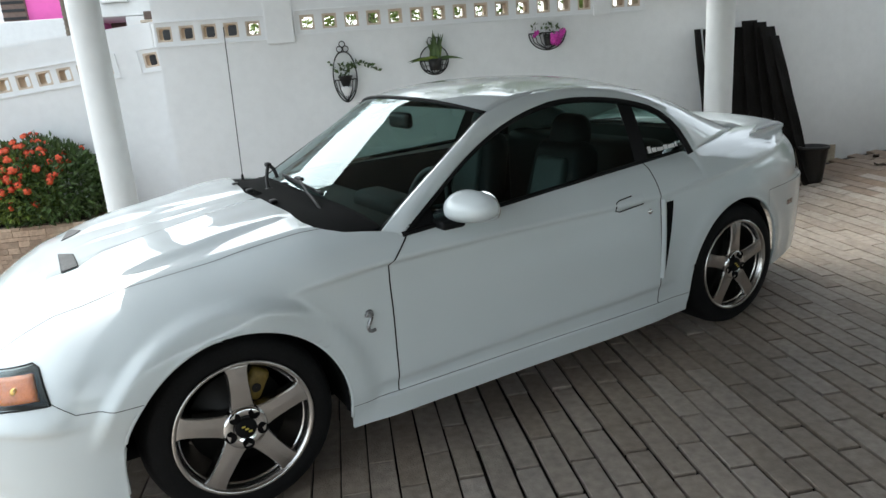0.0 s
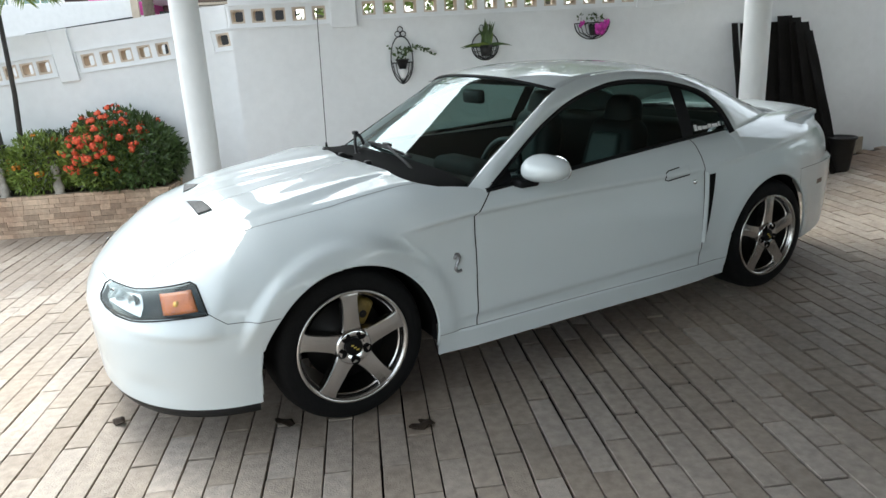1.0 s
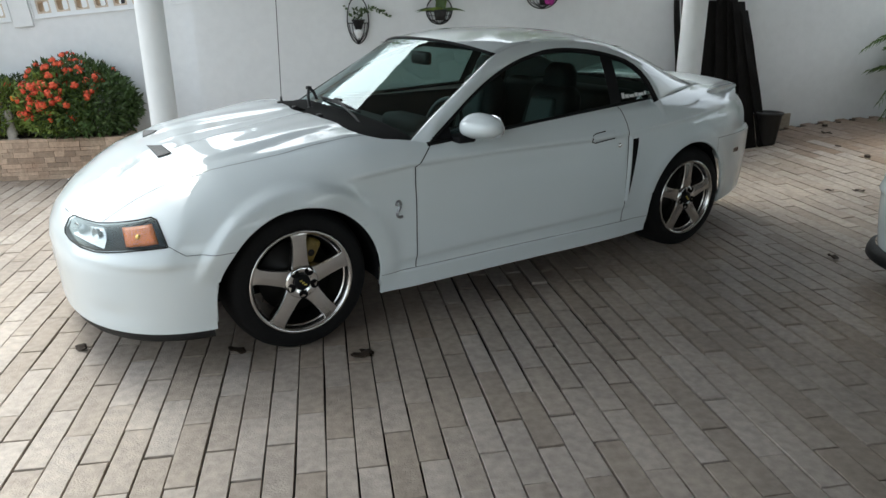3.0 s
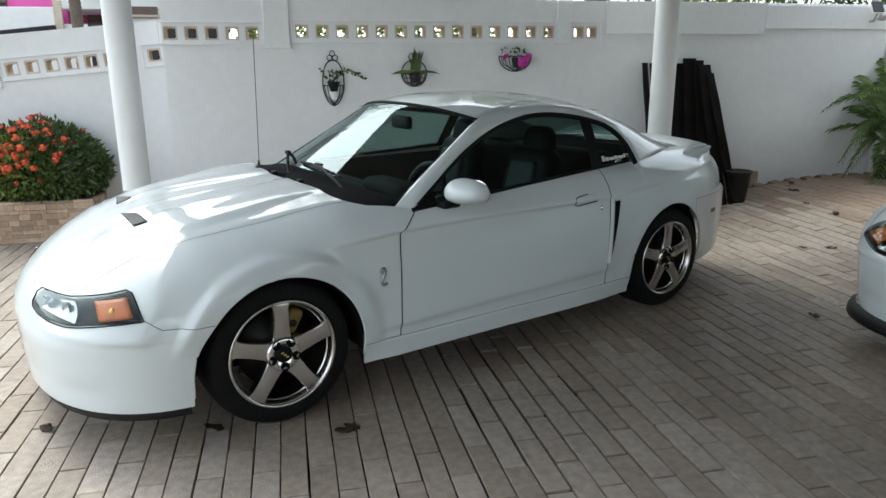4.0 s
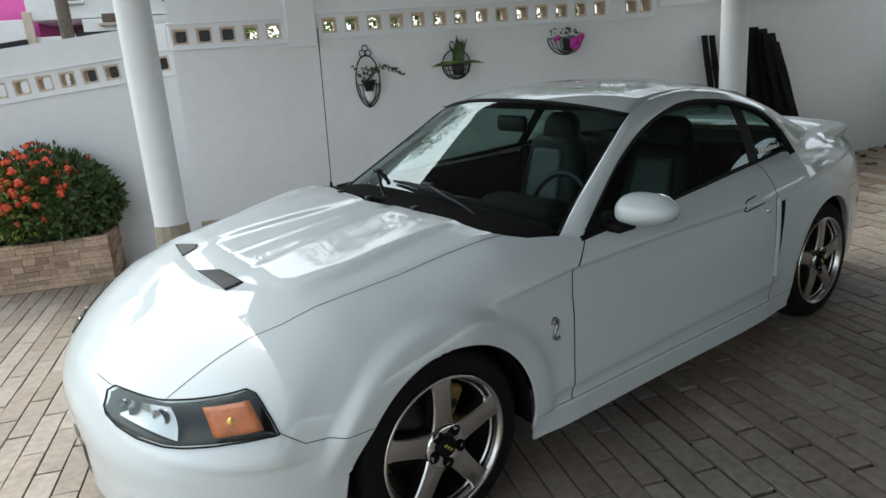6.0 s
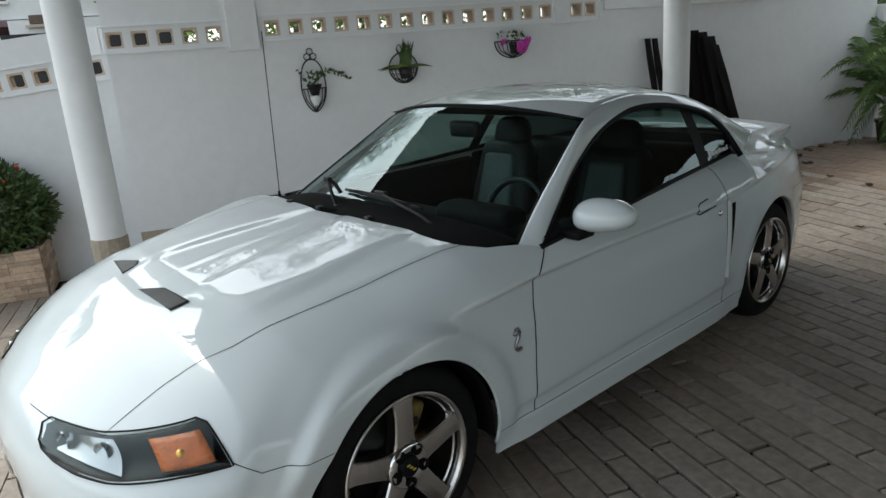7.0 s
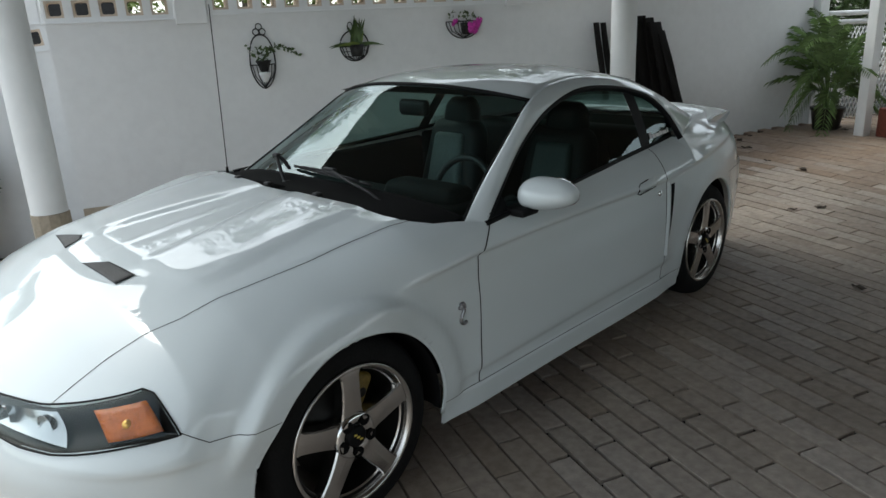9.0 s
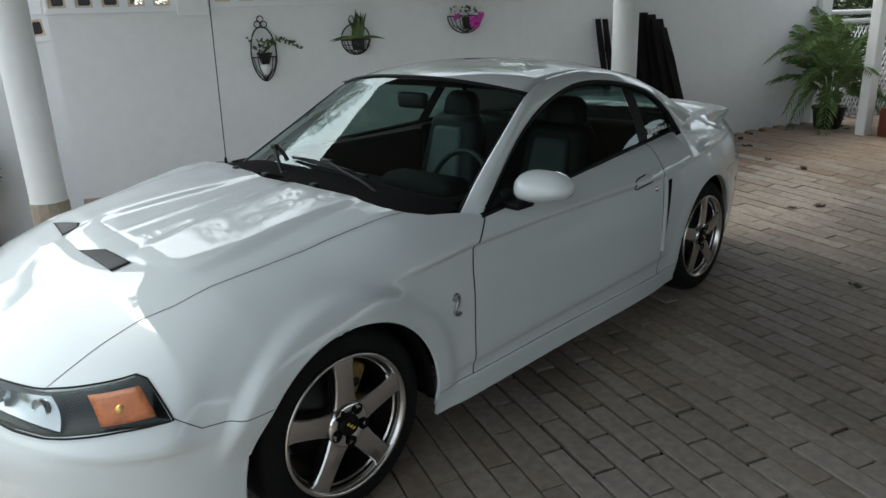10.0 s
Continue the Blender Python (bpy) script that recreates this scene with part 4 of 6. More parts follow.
    # black lip under the bumper, and the floor of the car
    v = []
    xs = np.r_[np.linspace(-0.929, -0.89, 12), np.linspace(-0.88, -0.42, 30)]
    path = [(x, -half_width(x) * 0.975) for x in xs[::-1]] + [(x, half_width(x) * 0.975) for x in xs]
    for x, y in path:
        k = np.array((x + 0.3, y * 0.6))
        k /= np.linalg.norm(k)
        for dz, off in ((0.225, -0.03), (0.205, -0.022), (0.185, -0.02), (0.165, -0.03), (0.165, -0.08), (0.22, -0.09)):
            v.append((x + k[0] * off, y + k[1] * off, dz))
    link_mesh("chin_spoiler", v, grid_faces(len(path), 6), M_PLASTIC, car, True, "black chin spoiler")
    bmf = bmesh.new()
    for sz, at in (((3.6, 1.30, 0.05), (1.35, 0, 0.24)), ((0.62, 1.26, 0.5), (2.75, 0, 0.62)), ((0.7, 0.8, 0.3), (-0.25, 0, 0.48)), ((0.08, 1.5, 0.45), (0.48, 0, 0.55))):
        box_bm(sz, at, 0.02, bm=bmf)
    part("underbody", bmf, M_INTERIOR, car)
    # rolled edges of the wheel openings
    for ax, az, r in ARCHES:
        for s in (-1, 1):
            line = [(ax + r, 0.24), (ax + r, 0.27)] + [(ax + r * math.cos(q), az + r * math.sin(q)) for q in np.linspace(0, math.pi, 60)] + [(ax - r, 0.27), (ax - r, 0.24)]
            link_mesh("arch_lip", *tube([(x, (body_y(x, z) - 0.007) * s, z) for x, z in line], 0.008, 8), M_PAINT, car)
    # wheel wells
    for ax, az, r in ARCHES:
        for s in (-1, 1):
            v = []
            for a in np.linspace(-0.12, math.pi + 0.12, 40):
                for rr, yy in ((r - 0.004, 0.0), (r - 0.008, -0.03), (r + 0.0, -0.05), (r + 0.005, 0.56), (0.02, 0.555)):
                    x = ax + rr * math.cos(a)
                    yo = yy if yy > 0.1 else half_width(x) - 0.03 + yy
                    v.append((x, yo * s, az + rr * math.sin(a)))
            link_mesh("wheel_well", v, grid_faces(40, 5), M_INTERIOR, car)

    # spoiler
    pts = []
    for y in np.linspace(-0.685, 0.685, 41):
        a = abs(y) / 0.685
        lift = 0.030 - 0.004 * smoothstep(0.90, 1.0, a)
        xb = 3.36 - 0.23 * a**2.2
        xf = xb - 0.20 - 0.10 * smoothstep(0.75, 1.0, a)
        zt = 0.962 + lift - 0.012 * a
        drop = 0.045
        sec = [(xf - 0.02, zt - 0.050), (xf + 0.02, zt - 0.020), (xf + 0.09, zt - 0.004), (xb - 0.03, zt + 0.008), (xb, zt + 0.006), (xb + 0.002, zt - 0.010), (xb - 0.05, zt - drop), (xf + 0.03, zt - drop - 0.02)]
        pts.append([(x, y, z) for x, z in sec])
    v = [p for row in pts for p in row]
    n = len(pts)
    f = [(i * 8 + k, i * 8 + (k + 1) % 8, (i + 1) * 8 + (k + 1) % 8, (i + 1) * 8 + k) for i in range(n - 1) for k in range(8)]
    f += [tuple(range(8)), tuple((n - 1) * 8 + k for k in range(8))[::-1]]
    link_mesh("rear_spoiler", v, f, M_PAINT, car, True, "low white spoiler across the boot lid")

    # side details
    for s in (-1, 1):
        v = []
        for k in np.linspace(0, 1, 14):
            z = 0.77 * (1 - k) + 0.425 * k
            xa = 1.968 - 0.008 * k
            wd = 0.052 * (1 - k) ** 0.7 + 0.004
            for x, o in ((xa - 0.002, 0.006), (xa + wd * 0.5, 0.004), (xa + wd, 0.002)):
                v.append((x, (body_y(x, z) + o) * s, z))
        link_mesh("side_scoop", v, grid_faces(14, 3), M_GAP, car, True, "narrow black air scoop")
        v = []
        for k in np.linspace(0, 1, 14):
            z = 0.785 * (1 - k) + 0.415 * k
            xa = 1.966 - 0.008 * k
            for x, o in ((xa - 0.022, 0.0), (xa - 0.010, 0.010), (xa, 0.012), (xa + 0.001, -0.004)):
                v.append((x, (body_y(x, z) + o) * s, z))
        link_mesh("scoop_lip", v, grid_faces(14, 4), M_PAINT, car)
        # door handle: a recessed flap
        hv = []
        for a in np.linspace(0, 1, 14):
            for b in np.linspace(0, 1, 6):
                x, z = 1.657 + 0.175 * a, 0.775 + 0.047 * b + 0.016 * a
                o = 0.006 * math.sin(math.pi * b) ** 0.5 * math.sin(math.pi * min(1, a * 1.0)) ** 0.3
                hv.append((x, (body_y(x, z) + 0.001 + o) * s, z))
        ob = link_mesh("door_handle", hv, grid_faces(14, 6), M_PAINT, car, True, "white flap door handle")
        rim = [(1.83, 0.788), (1.685, 0.775), (1.663, 0.783), (1.657, 0.80), (1.663, 0.818), (1.685, 0.826), (1.76, 0.833)]
        tv, tf = tube([(x, (body_y(x, z) + 0.0015) * s, z) for x, z in rim], 0.0028, 6)
        link_mesh("handle_gap", tv, tf, M_GAP, ob)
        pv, pf = lathe([(0.001, 0.008), (0.010, 0.008), (0.013, 0.004), (0.0135, -0.004)], 16, "y")
        link_mesh("door_lock", [(x + 1.872, (y + body_y(1.872, 0.745)) * s, z + 0.745) for x, y, z in pv], pf, M_CHROME, car)
        # rear side marker and tail lamp
        mv = []
        for a in np.linspace(0, 1, 5):
            for b in np.linspace(0, 1, 3):
                x, z = 3.035 + 0.075 * a, 0.555 + 0.028 * b
                mv.append((x, (body_y(x, z) + 0.003) * s, z))
        link_mesh("side_marker", mv, grid_faces(5, 3), M_RED, car, True, "dark red side marker lamp")
        tvv = []
        for a in np.linspace(0, 1, 10):
            for b in np.linspace(0, 1, 6):
                x, z = 3.36 + 0.24 * a, 0.72 + 0.15 * b
                tvv.append((x, (body_y(x, z) + 0.003) * s, z))
        link_mesh("tail_lamp", tvv, grid_faces(10, 6), M_RED, car, True, "red tail lamp")
        # emblem: an upright curl in chrome
        em = [(0.449, 0.618), (0.452, 0.632), (0.463, 0.637), (0.471, 0.625), (0.466, 0.606), (0.456, 0.588), (0.453, 0.570), (0.464, 0.560), (0.480, 0.563)]
        tv, tf = tube([(x, (body_y(x, z) + 0.004) * s, z) for x, z in [tuple(q) for q in curve_at([(a, b, 0) for a, b in em], np.linspace(0, 1, 28))[:, :2]]], 0.0068, 8)
        link_mesh("fender_emblem", tv, tf, M_EMBLEM, car, True, "small curled chrome emblem")
        # door mirror: the one on the right is folded away
        if s > 0:
            continue
        mc = Vector((0.90, 0.985, 0.945))
        bmm = bmesh.new()
        bmesh.ops.create_uvsphere(bmm, u_segments=28, v_segments=16, radius=1.0)
        for vv in bmm.verts:
            x, y, z = (math.copysign(abs(q) ** 0.8, q) for q in vv.co)
            k = 0.085 if x < 0 else 0.05
            taper = 1 - 0.30 * x * x if x < 0 else 1.0
            low = 0.85 if z < 0 else 1.0
            vv.co = Vector((mc.x - 0.006 + x * k * (1 - 0.12 * y) + 0.02 * y, (mc.y - 0.01 + y * 0.115 - 0.012 * x) * s, mc.z + z * low * taper * (0.064 - 0.012 * y) + 0.006 * y - 0.012 * (1 - taper)))
        mirror = part("door_mirror", bmm, M_PAINT, car, "rounded white door mirror")
        bmm = bmesh.new()
        bmesh.ops.create_uvsphere(bmm, u_segments=20, v_segments=10, radius=1.0)
        for vv in bmm.verts:
            x, y, z = vv.co
            vv.co = Vector((0.945 + x * 0.006, (0.985 + y * 0.088) * s, 0.945 + z * 0.055))
        part("mirror_glass", bmm, M_CHROME, mirror)
        part("mirror_foot", box_bm((0.10, 0.14, 0.035), (0.83, 0.87 * s, 0.888), 0.012), M_TRIM, mirror)
    # window lettering: plain bars
    wx = 1.995
    for w, h in ((0.022, 0.030), (0.030, 0.020), (0.040, 0.016), (0.026, 0.020), (0.044, 0.016), (0.020, 0.022), (0.030, 0.016)):
        zz = 0.978 + 0.045 * (wx - 2.0)
        quad = []
        for dx, dz in ((0, 0), (w, 0), (w, h), (0, h)):
            k = (zz + dz - belt_z(wx)) / (d_top(wx)[2] - belt_z(wx))
            quad.append((wx + dx, -(d_top(wx)[1] * k + body_y(wx, belt_z(wx)) * (1 - k) + 0.006), zz + dz))
        link_mesh("window_sticker", quad, [(0, 1, 2, 3)], M_WHITEPRINT, car, False, "white lettering drawn as bars")
        wx += w + 0.005
    # aerial
    tv, tf = tube([(0.49, 0.66, 0.90), (0.495, 0.652, 1.2), (0.505, 0.645, 1.70)], 0.0022, 6)
    link_mesh("aerial", tv, tf, M_TRIM, car, True, "thin black whip aerial")
    pv, pf = lathe([(0.02, 0.0), (0.018, 0.012), (0.008, 0.02), (0.006, 0.05), (0.001, 0.052)], 14)
    link_mesh("aerial_base", [(x + 0.49, y + 0.66, z + 0.90) for x, y, z in pv], pf, M_TRIM, car)
    # wipers: one lies on the glass, the far one stands lifted
    def rod(pts, n=16):
        return [tuple(p) for p in curve_at([tuple(p) for p in pts], np.linspace(0, 1, n))]

    arm = [glass_point(-0.06, -0.675, 0.018), glass_point(0.0, -0.53, 0.038), glass_point(0.06, -0.33, 0.036), glass_point(0.128, -0.13, 0.030)]
    wiper = link_mesh("wiper", *tube(rod(arm), 0.0062, 8), M_PLASTIC, car, True, "black wiper lying on the glass")
    blade = [glass_point(0.13 - 0.04 * t, 0.25 - 0.70 * t, 0.013) for t in np.linspace(0, 1, 16)]
    link_mesh("wiper_blade", *tube([tuple(p) for p in blade], 0.0065, 6), M_PLASTIC, wiper)
    bridge = [glass_point(0.13 - 0.04 * t, 0.25 - 0.70 * t, 0.020 + 0.010 * math.sin(math.pi * (t - 0.12) / 0.76)) for t in np.linspace(0.12, 0.88, 12)]
    link_mesh("wiper_bridge", *tube([tuple(p) for p in bridge], 0.0045, 6), M_PLASTIC, wiper)
    c = glass_point(0.128, -0.13, 0.030)
    part("wiper_joint", box_bm((0.022, 0.075, 0.016), tuple(c), 0.005), M_PLASTIC, wiper)
    pv, pf = lathe([(0.024, -0.02), (0.024, 0.006), (0.017, 0.018), (0.001, 0.021)], 16)
    c = glass_point(-0.06, -0.675, 0.014)
    link_mesh("pivot_cap", [(x + c[0], y + c[1], z + c[2]) for x, y, z in pv], pf, M_PLASTIC, wiper)
    arm = [glass_point(-0.03, 0.15, 0.018), glass_point(0.03, 0.23, 0.055), glass_point(0.11, 0.35, 0.082)]
    wiper = link_mesh("wiper", *tube(rod(arm), 0.0085, 8), M_PLASTIC, car, True, "black wiper standing lifted off the glass")
    link_mesh("wiper_hook", *tube(rod([glass_point(0.11, 0.35, 0.082), glass_point(0.115, 0.315, 0.060), glass_point(0.09, 0.25, 0.022)]), 0.009, 8), M_PLASTIC, wiper)
    c = glass_point(-0.03, 0.15, 0.012)
    link_mesh("pivot_cap", [(x + c[0], y + c[1], z + c[2]) for x, y, z in pv], pf, M_PLASTIC, wiper)
    c = glass_point(0.11, 0.35, 0.082)
    part("wiper_joint", box_bm((0.026, 0.040, 0.020), tuple(c), 0.006), M_PLASTIC, wiper)
    for y in (-0.25, 0.1, 0.34):
        part("washer_nozzle", box_bm((0.03, 0.035, 0.018), (0.37, y, 0.955), 0.006), M_PLASTIC, car)

    # cabin
    part("dashboard", dash_bm(), M_INTERIOR, car, "dark dashboard")
    hub = np.array((1.0, -0.43, 0.845))

    def on_wheel(a, r):
        return (hub[0] + 0.3 * r * math.sin(a), hub[1] + r * math.cos(a), hub[2] + 0.95 * r * math.sin(a))

    wheel = link_mesh("steering_wheel", *tube([on_wheel(a, 0.17) for a in np.linspace(0, 2 * math.pi, 40, endpoint=False)], 0.015, 10, closed=True), M_DARKLEATHER, car, True, "dark steering wheel")
    for a in (0.2, math.pi - 0.2, -math.pi / 2):
        link_mesh("steering_spoke", *tube([tuple(hub - (0.015, 0, 0.005)), on_wheel(a, 0.165)], 0.013, 8), M_DARKLEATHER, wheel)
    part("horn_pad", box_bm((0.05, 0.13, 0.10), tuple(hub - (0.02, 0, 0.005)), 0.02), M_DARKLEATHER, wheel)
    for y in (-0.37, 0.37):
        seat = empty("front_seat")
        seat.parent = car
        tagged(seat, "dark leather bucket seat with a grey centre")
        part("seat_cushion", box_bm((0.52, 0.50, 0.18), (1.51, y, 0.40), 0.06, segs=4), M_DARKLEATHER, seat)
        bmb = box_bm((0.15, 0.50, 0.62), (0, 0, 0), 0.07, segs=4)
        for q in bmb.verts:
            q.co.y *= 1 - 0.30 * smoothstep(0.05, 0.31, q.co.z)
        bmesh.ops.transform(bmb, matrix=pose(1.79, y, 0.73, 0, 14, 0), verts=bmb.verts)
        part("seat_back", bmb, M_DARKLEATHER, seat)
        bmb = box_bm((0.06, 0.28, 0.46), (0, 0, 0), 0.028, segs=3)
        for q in bmb.verts:
            q.co.y *= 1 - 0.22 * smoothstep(0.0, 0.23, q.co.z)
        bmesh.ops.transform(bmb, matrix=pose(1.715, y, 0.74, 0, 14, 0), verts=bmb.verts)
        part("seat_insert", bmb, M_LEATHER, seat, "pale grey leather insert")
        bmb = box_bm((0.12, 0.25, 0.19), (0, 0, 0), 0.058, segs=4)
        for q in bmb.verts:
            q.co.y *= 1 - 0.22 * smoothstep(0.0, 0.09, q.co.z)
        bmesh.ops.transform(bmb, matrix=pose(1.88, y, 1.065, 0, 10, 0), verts=bmb.verts)
        part("headrest", bmb, M_DARKLEATHER, seat)
    part("rear_seat", box_bm((0.18, 1.2, 0.55), (2.25, 0, 0.72), 0.06, segs=3), M_DARKLEATHER, car)
    part("parcel_shelf", box_bm((0.5, 1.15, 0.03), (2.55, 0, 0.955), 0.01), M_INTERIOR, car)
    for s in (-1, 1):
        part("door_trim", box_bm((1.30, 0.05, 0.5), (1.28, 0.79 * s, 0.65), 0.02), M_INTERIOR, car)
        part("cabin_side", box_bm((0.6, 0.05, 0.5), (2.2, 0.74 * s, 0.68), 0.02), M_INTERIOR, car)
    part("rear_view_mirror", box_bm((0.045, 0.185, 0.075), (1.10, -0.05, 1.20), 0.020, segs=3), M_TRIM, car)
    link_mesh("headliner", [(x, y, z) for x, z in ((1.14, 1.262), (1.5, 1.292), (1.9, 1.292), (2.2, 1.245)) for y in np.linspace(-0.55, 0.55, 9)], grid_faces(4, 9), M_INTERIOR, car)

    # wheels
    put = [((-0.018, -0.892, 0.331), 0, True), ((-0.018, 0.892, 0.331), 180, True), ((2.566, -0.84, 0.326), 0, False), ((2.566, 0.84, 0.326), 180, False)]
    for at, turn, front in put:
        w = wheel_thing(car, front)
        w.matrix_local = pose(*at, 0, 0, turn) @ Matrix.Scale(at[2] / 0.32, 4)
    return car


def dash_bm():
    bm = box_bm((0.40, 1.40, 0.16), (0.72, 0, 0.80), 0.06, segs=4)
    box_bm((0.16, 0.42, 0.10), (0.82, -0.40, 0.89), 0.045, segs=4, bm=bm)
    box_bm((0.30, 0.26, 0.34), (0.95, 0.02, 0.60), 0.05, segs=3, bm=bm)
    return bm


def wheel_thing(car, front):
    """A wheel with its outer face towards -y, round its own axle."""
    w = empty("wheel")
    w.parent = car
    tagged(w, "five-spoke machined alloy wheel with a low black tyre")
    pr = [(0.228, 0.012), (0.236, 0.004), (0.246, 0.002), (0.262, 0.002), (0.290, 0.006), (0.306, 0.022), (0.315, 0.045), (0.320, 0.075), (0.320, 0.195), (0.314, 0.23), (0.298, 0.255), (0.235, 0.25)]
    link_mesh("tyre", *lathe(pr, 72, "y"), M_RUBBER, w)
    link_mesh("rim", *lathe([(0.233, 0.004), (0.232, -0.003), (0.226, -0.004), (0.220, 0.0), (0.214, 0.012), (0.212, 0.03), (0.205, 0.035)], 72, "y"), M_ALU, w, True, "polished rim lip")
    link_mesh("barrel", *lathe([(0.213, 0.02), (0.205, 0.06), (0.19, 0.20), (0.19, 0.24)], 48, "y"), M_DARKMETAL, w)
    for k in range(5):
        a = math.pi / 2 + k * 2 * math.pi / 5
        v = []
        prof = [(0.055, 0.043, 0.010), (0.085, 0.037, 0.008), (0.12, 0.034, 0.005), (0.16, 0.0325, 0.003), (0.198, 0.034, 0.003), (0.212, 0.040, 0.004), (0.222, 0.054, 0.006)]
        for r, hw, y in prof:
            for u, yy in ((-1, 0.045), (-1, 0.006), (-0.9, 0.0), (0, -0.002), (0.9, 0.0), (1, 0.006), (1, 0.045)):
                px, pz = r, u * hw
                v.append((px * math.cos(a) - pz * math.sin(a), y + yy, px * math.sin(a) + pz * math.cos(a)))
        link_mesh("spoke", v, grid_faces(7, 7), M_ALU, w, False)
    hub = link_mesh("hub", *lathe([(0.078, 0.03), (0.074, 0.008), (0.066, 0.0), (0.045, 0.002), (0.040, 0.006), (0.036, 0.006)], 40, "y"), M_CHROME, w, True, "polished hub")
    for k in range(5):
        a = math.pi / 2 + (k + 0.5) * 2 * math.pi / 5
        pv, pf = lathe([(0.019, -0.0035), (0.0175, 0.0), (0.001, 0.001)], 16, "y")
        link_mesh("lug_hole", [(x + 0.055 * math.cos(a), y, z + 0.055 * math.sin(a)) for x, y, z in pv], pf, M_GAP, hub)
    link_mesh("centre_cap", *lathe([(0.036, 0.006), (0.034, -0.003), (0.028, -0.006), (0.001, -0.007)], 28, "y"), M_TRIM, w, True, "black centre cap with a gold mark")
    for dx, dz in ((-0.010, 0.010), (0.0, 0.0), (0.010, -0.010)):
        part("cap_mark", box_bm((0.012, 0.003, 0.006), (dx, -0.0075, dz), 0.001), M_GOLD, w)
    link_mesh("brake_disc", *lathe([(0.165, 0.10), (0.163, 0.093), (0.09, 0.093), (0.085, 0.08), (0.001, 0.08)], 48, "y"), M_DISC, w)
    if front:
        a = math.radians(62)
        bm = box_bm((0.07, 0.06, 0.11), (0, 0, 0), 0.02, segs=3)
        bmesh.ops.transform(bm, matrix=pose(0.135 * math.cos(a), 0.07, 0.135 * math.sin(a), 0, 30, 0), verts=bm.verts)
        part("brake_caliper", bm, M_YELLOW, w, "dull yellow brake caliper")
        pv, pf = lathe([(0.016, -0.004), (0.013, -0.006), (0.001, -0.002)], 18, "y")
        link_mesh("caliper_bolt", [(x + 0.128 * math.cos(a), y + 0.038, z + 0.128 * math.sin(a)) for x, y, z in pv], pf, M_DARKMETAL, w)
    return w


car = build_car()
car.matrix_world = pose(0, -0.01, 0, 0, 0, 22.2)
other = tagged(copy_thing(car, pose(4.38, -1.05, 0, 0, 0, 22)), "second white sports coupe parked alongside", "car")
sv = []
sx = np.r_[np.linspace(-0.929, -0.89, 12), np.linspace(-0.88, -0.45, 24)]
lip = [(x, -half_width(x)) for x in sx[::-1]] + [(x, half_width(x)) for x in sx]
for x, y in lip:
    k = np.array((x + 0.3, y * 0.6))
    k /= np.linalg.norm(k)
    for z, off in ((0.205, -0.02), (0.19, 0.008), (0.165, 0.018), (0.14, 0.02), (0.135, -0.06)):
        sv.append((x + k[0] * off, y + k[1] * off, z))
link_mesh("front_splitter", sv, grid_faces(len(lip), 5), M_PLASTIC, other, True, "black splitter lip standing out under the bumper")

# ---- plants ----


def leaves(rng, spots, size, slim=0.42, droop=0.3, spread=1.0):
    """Bent leaves, each its own island: spots of (place, outward way)."""
    v, f = [], []
    for p, out in spots:
        way = (Vector(out) + Vector((rng.gauss(0, 0.6), rng.gauss(0, 0.6), rng.gauss(0.15, 0.6))) * spread).normalized()
        side = way.cross(Vector((rng.gauss(0, 1), rng.gauss(0, 1), rng.gauss(0, 1)))).normalized()
        up = side.cross(way)
        l = size * rng.uniform(0.65, 1.25)
        w = l * slim
        p = Vector(p)
        o = len(v)
        v += [p, p + way * l * 0.5 + side * w * 0.5 + up * l * 0.06, p + way * l - up * l * droop * 0.3, p + way * l * 0.5 - side * w * 0.5 + up * l * 0.06]
        f += [(o, o + 1, o + 2), (o, o + 2, o + 3)]
    return v, f


def cloud(rng, centre, radii, n, shell=0.55, lumps=7):
    """Leaf spots in a lumpy rounded mass."""
    bumps = [(Vector((rng.gauss(0, 1), rng.gauss(0, 1), rng.gauss(0.2, 1))).normalized(), rng.uniform(0.08, 0.22)) for _ in range(lumps)]
    out = []
    while len(out) < n:
        d = Vector((rng.gauss(0, 1), rng.gauss(0, 1), rng.gauss(0, 1))).normalized()
        if d.z < -0.75:
            continue
        k = 1 + sum(a * max(0, d.dot(b)) ** 6 for b, a in bumps) - 0.08 * rng.random()
        r = (shell + (1 - shell) * rng.random() ** 0.5) * k
        out.append(((centre[0] + d.x * radii[0] * r, centre[1] + d.y * radii[1] * r, centre[2] + d.z * radii[2] * r), d))
    return out


def petal_head_mesh(name, material, rng, r=0.028, n=26):
    spots = []
    for _ in range(n):
        d = Vector((rng.gauss(0, 1), rng.gauss(0, 1), abs(rng.gauss(0.3, 0.8)))).normalized()
        spots.append((d * r * rng.uniform(0.6, 1.0), d))
    v, f = [], []
    for p, d in spots:
        a = d.orthogonal().normalized()
        b = d.cross(a)
        s = r * 0.42
        o = len(v)
        v += [p - a * s, p + b * s, p + a * s, p - b * s, p + d * s * 0.25]
        f += [(o, o + 1, o + 4), (o + 1, o + 2, o + 4), (o + 2, o + 3, o + 4), (o + 3, o, o + 4)]
    me = bpy.data.meshes.new(name)
    me.from_pydata(v, [], f)
    me.materials.append(material)
    return me


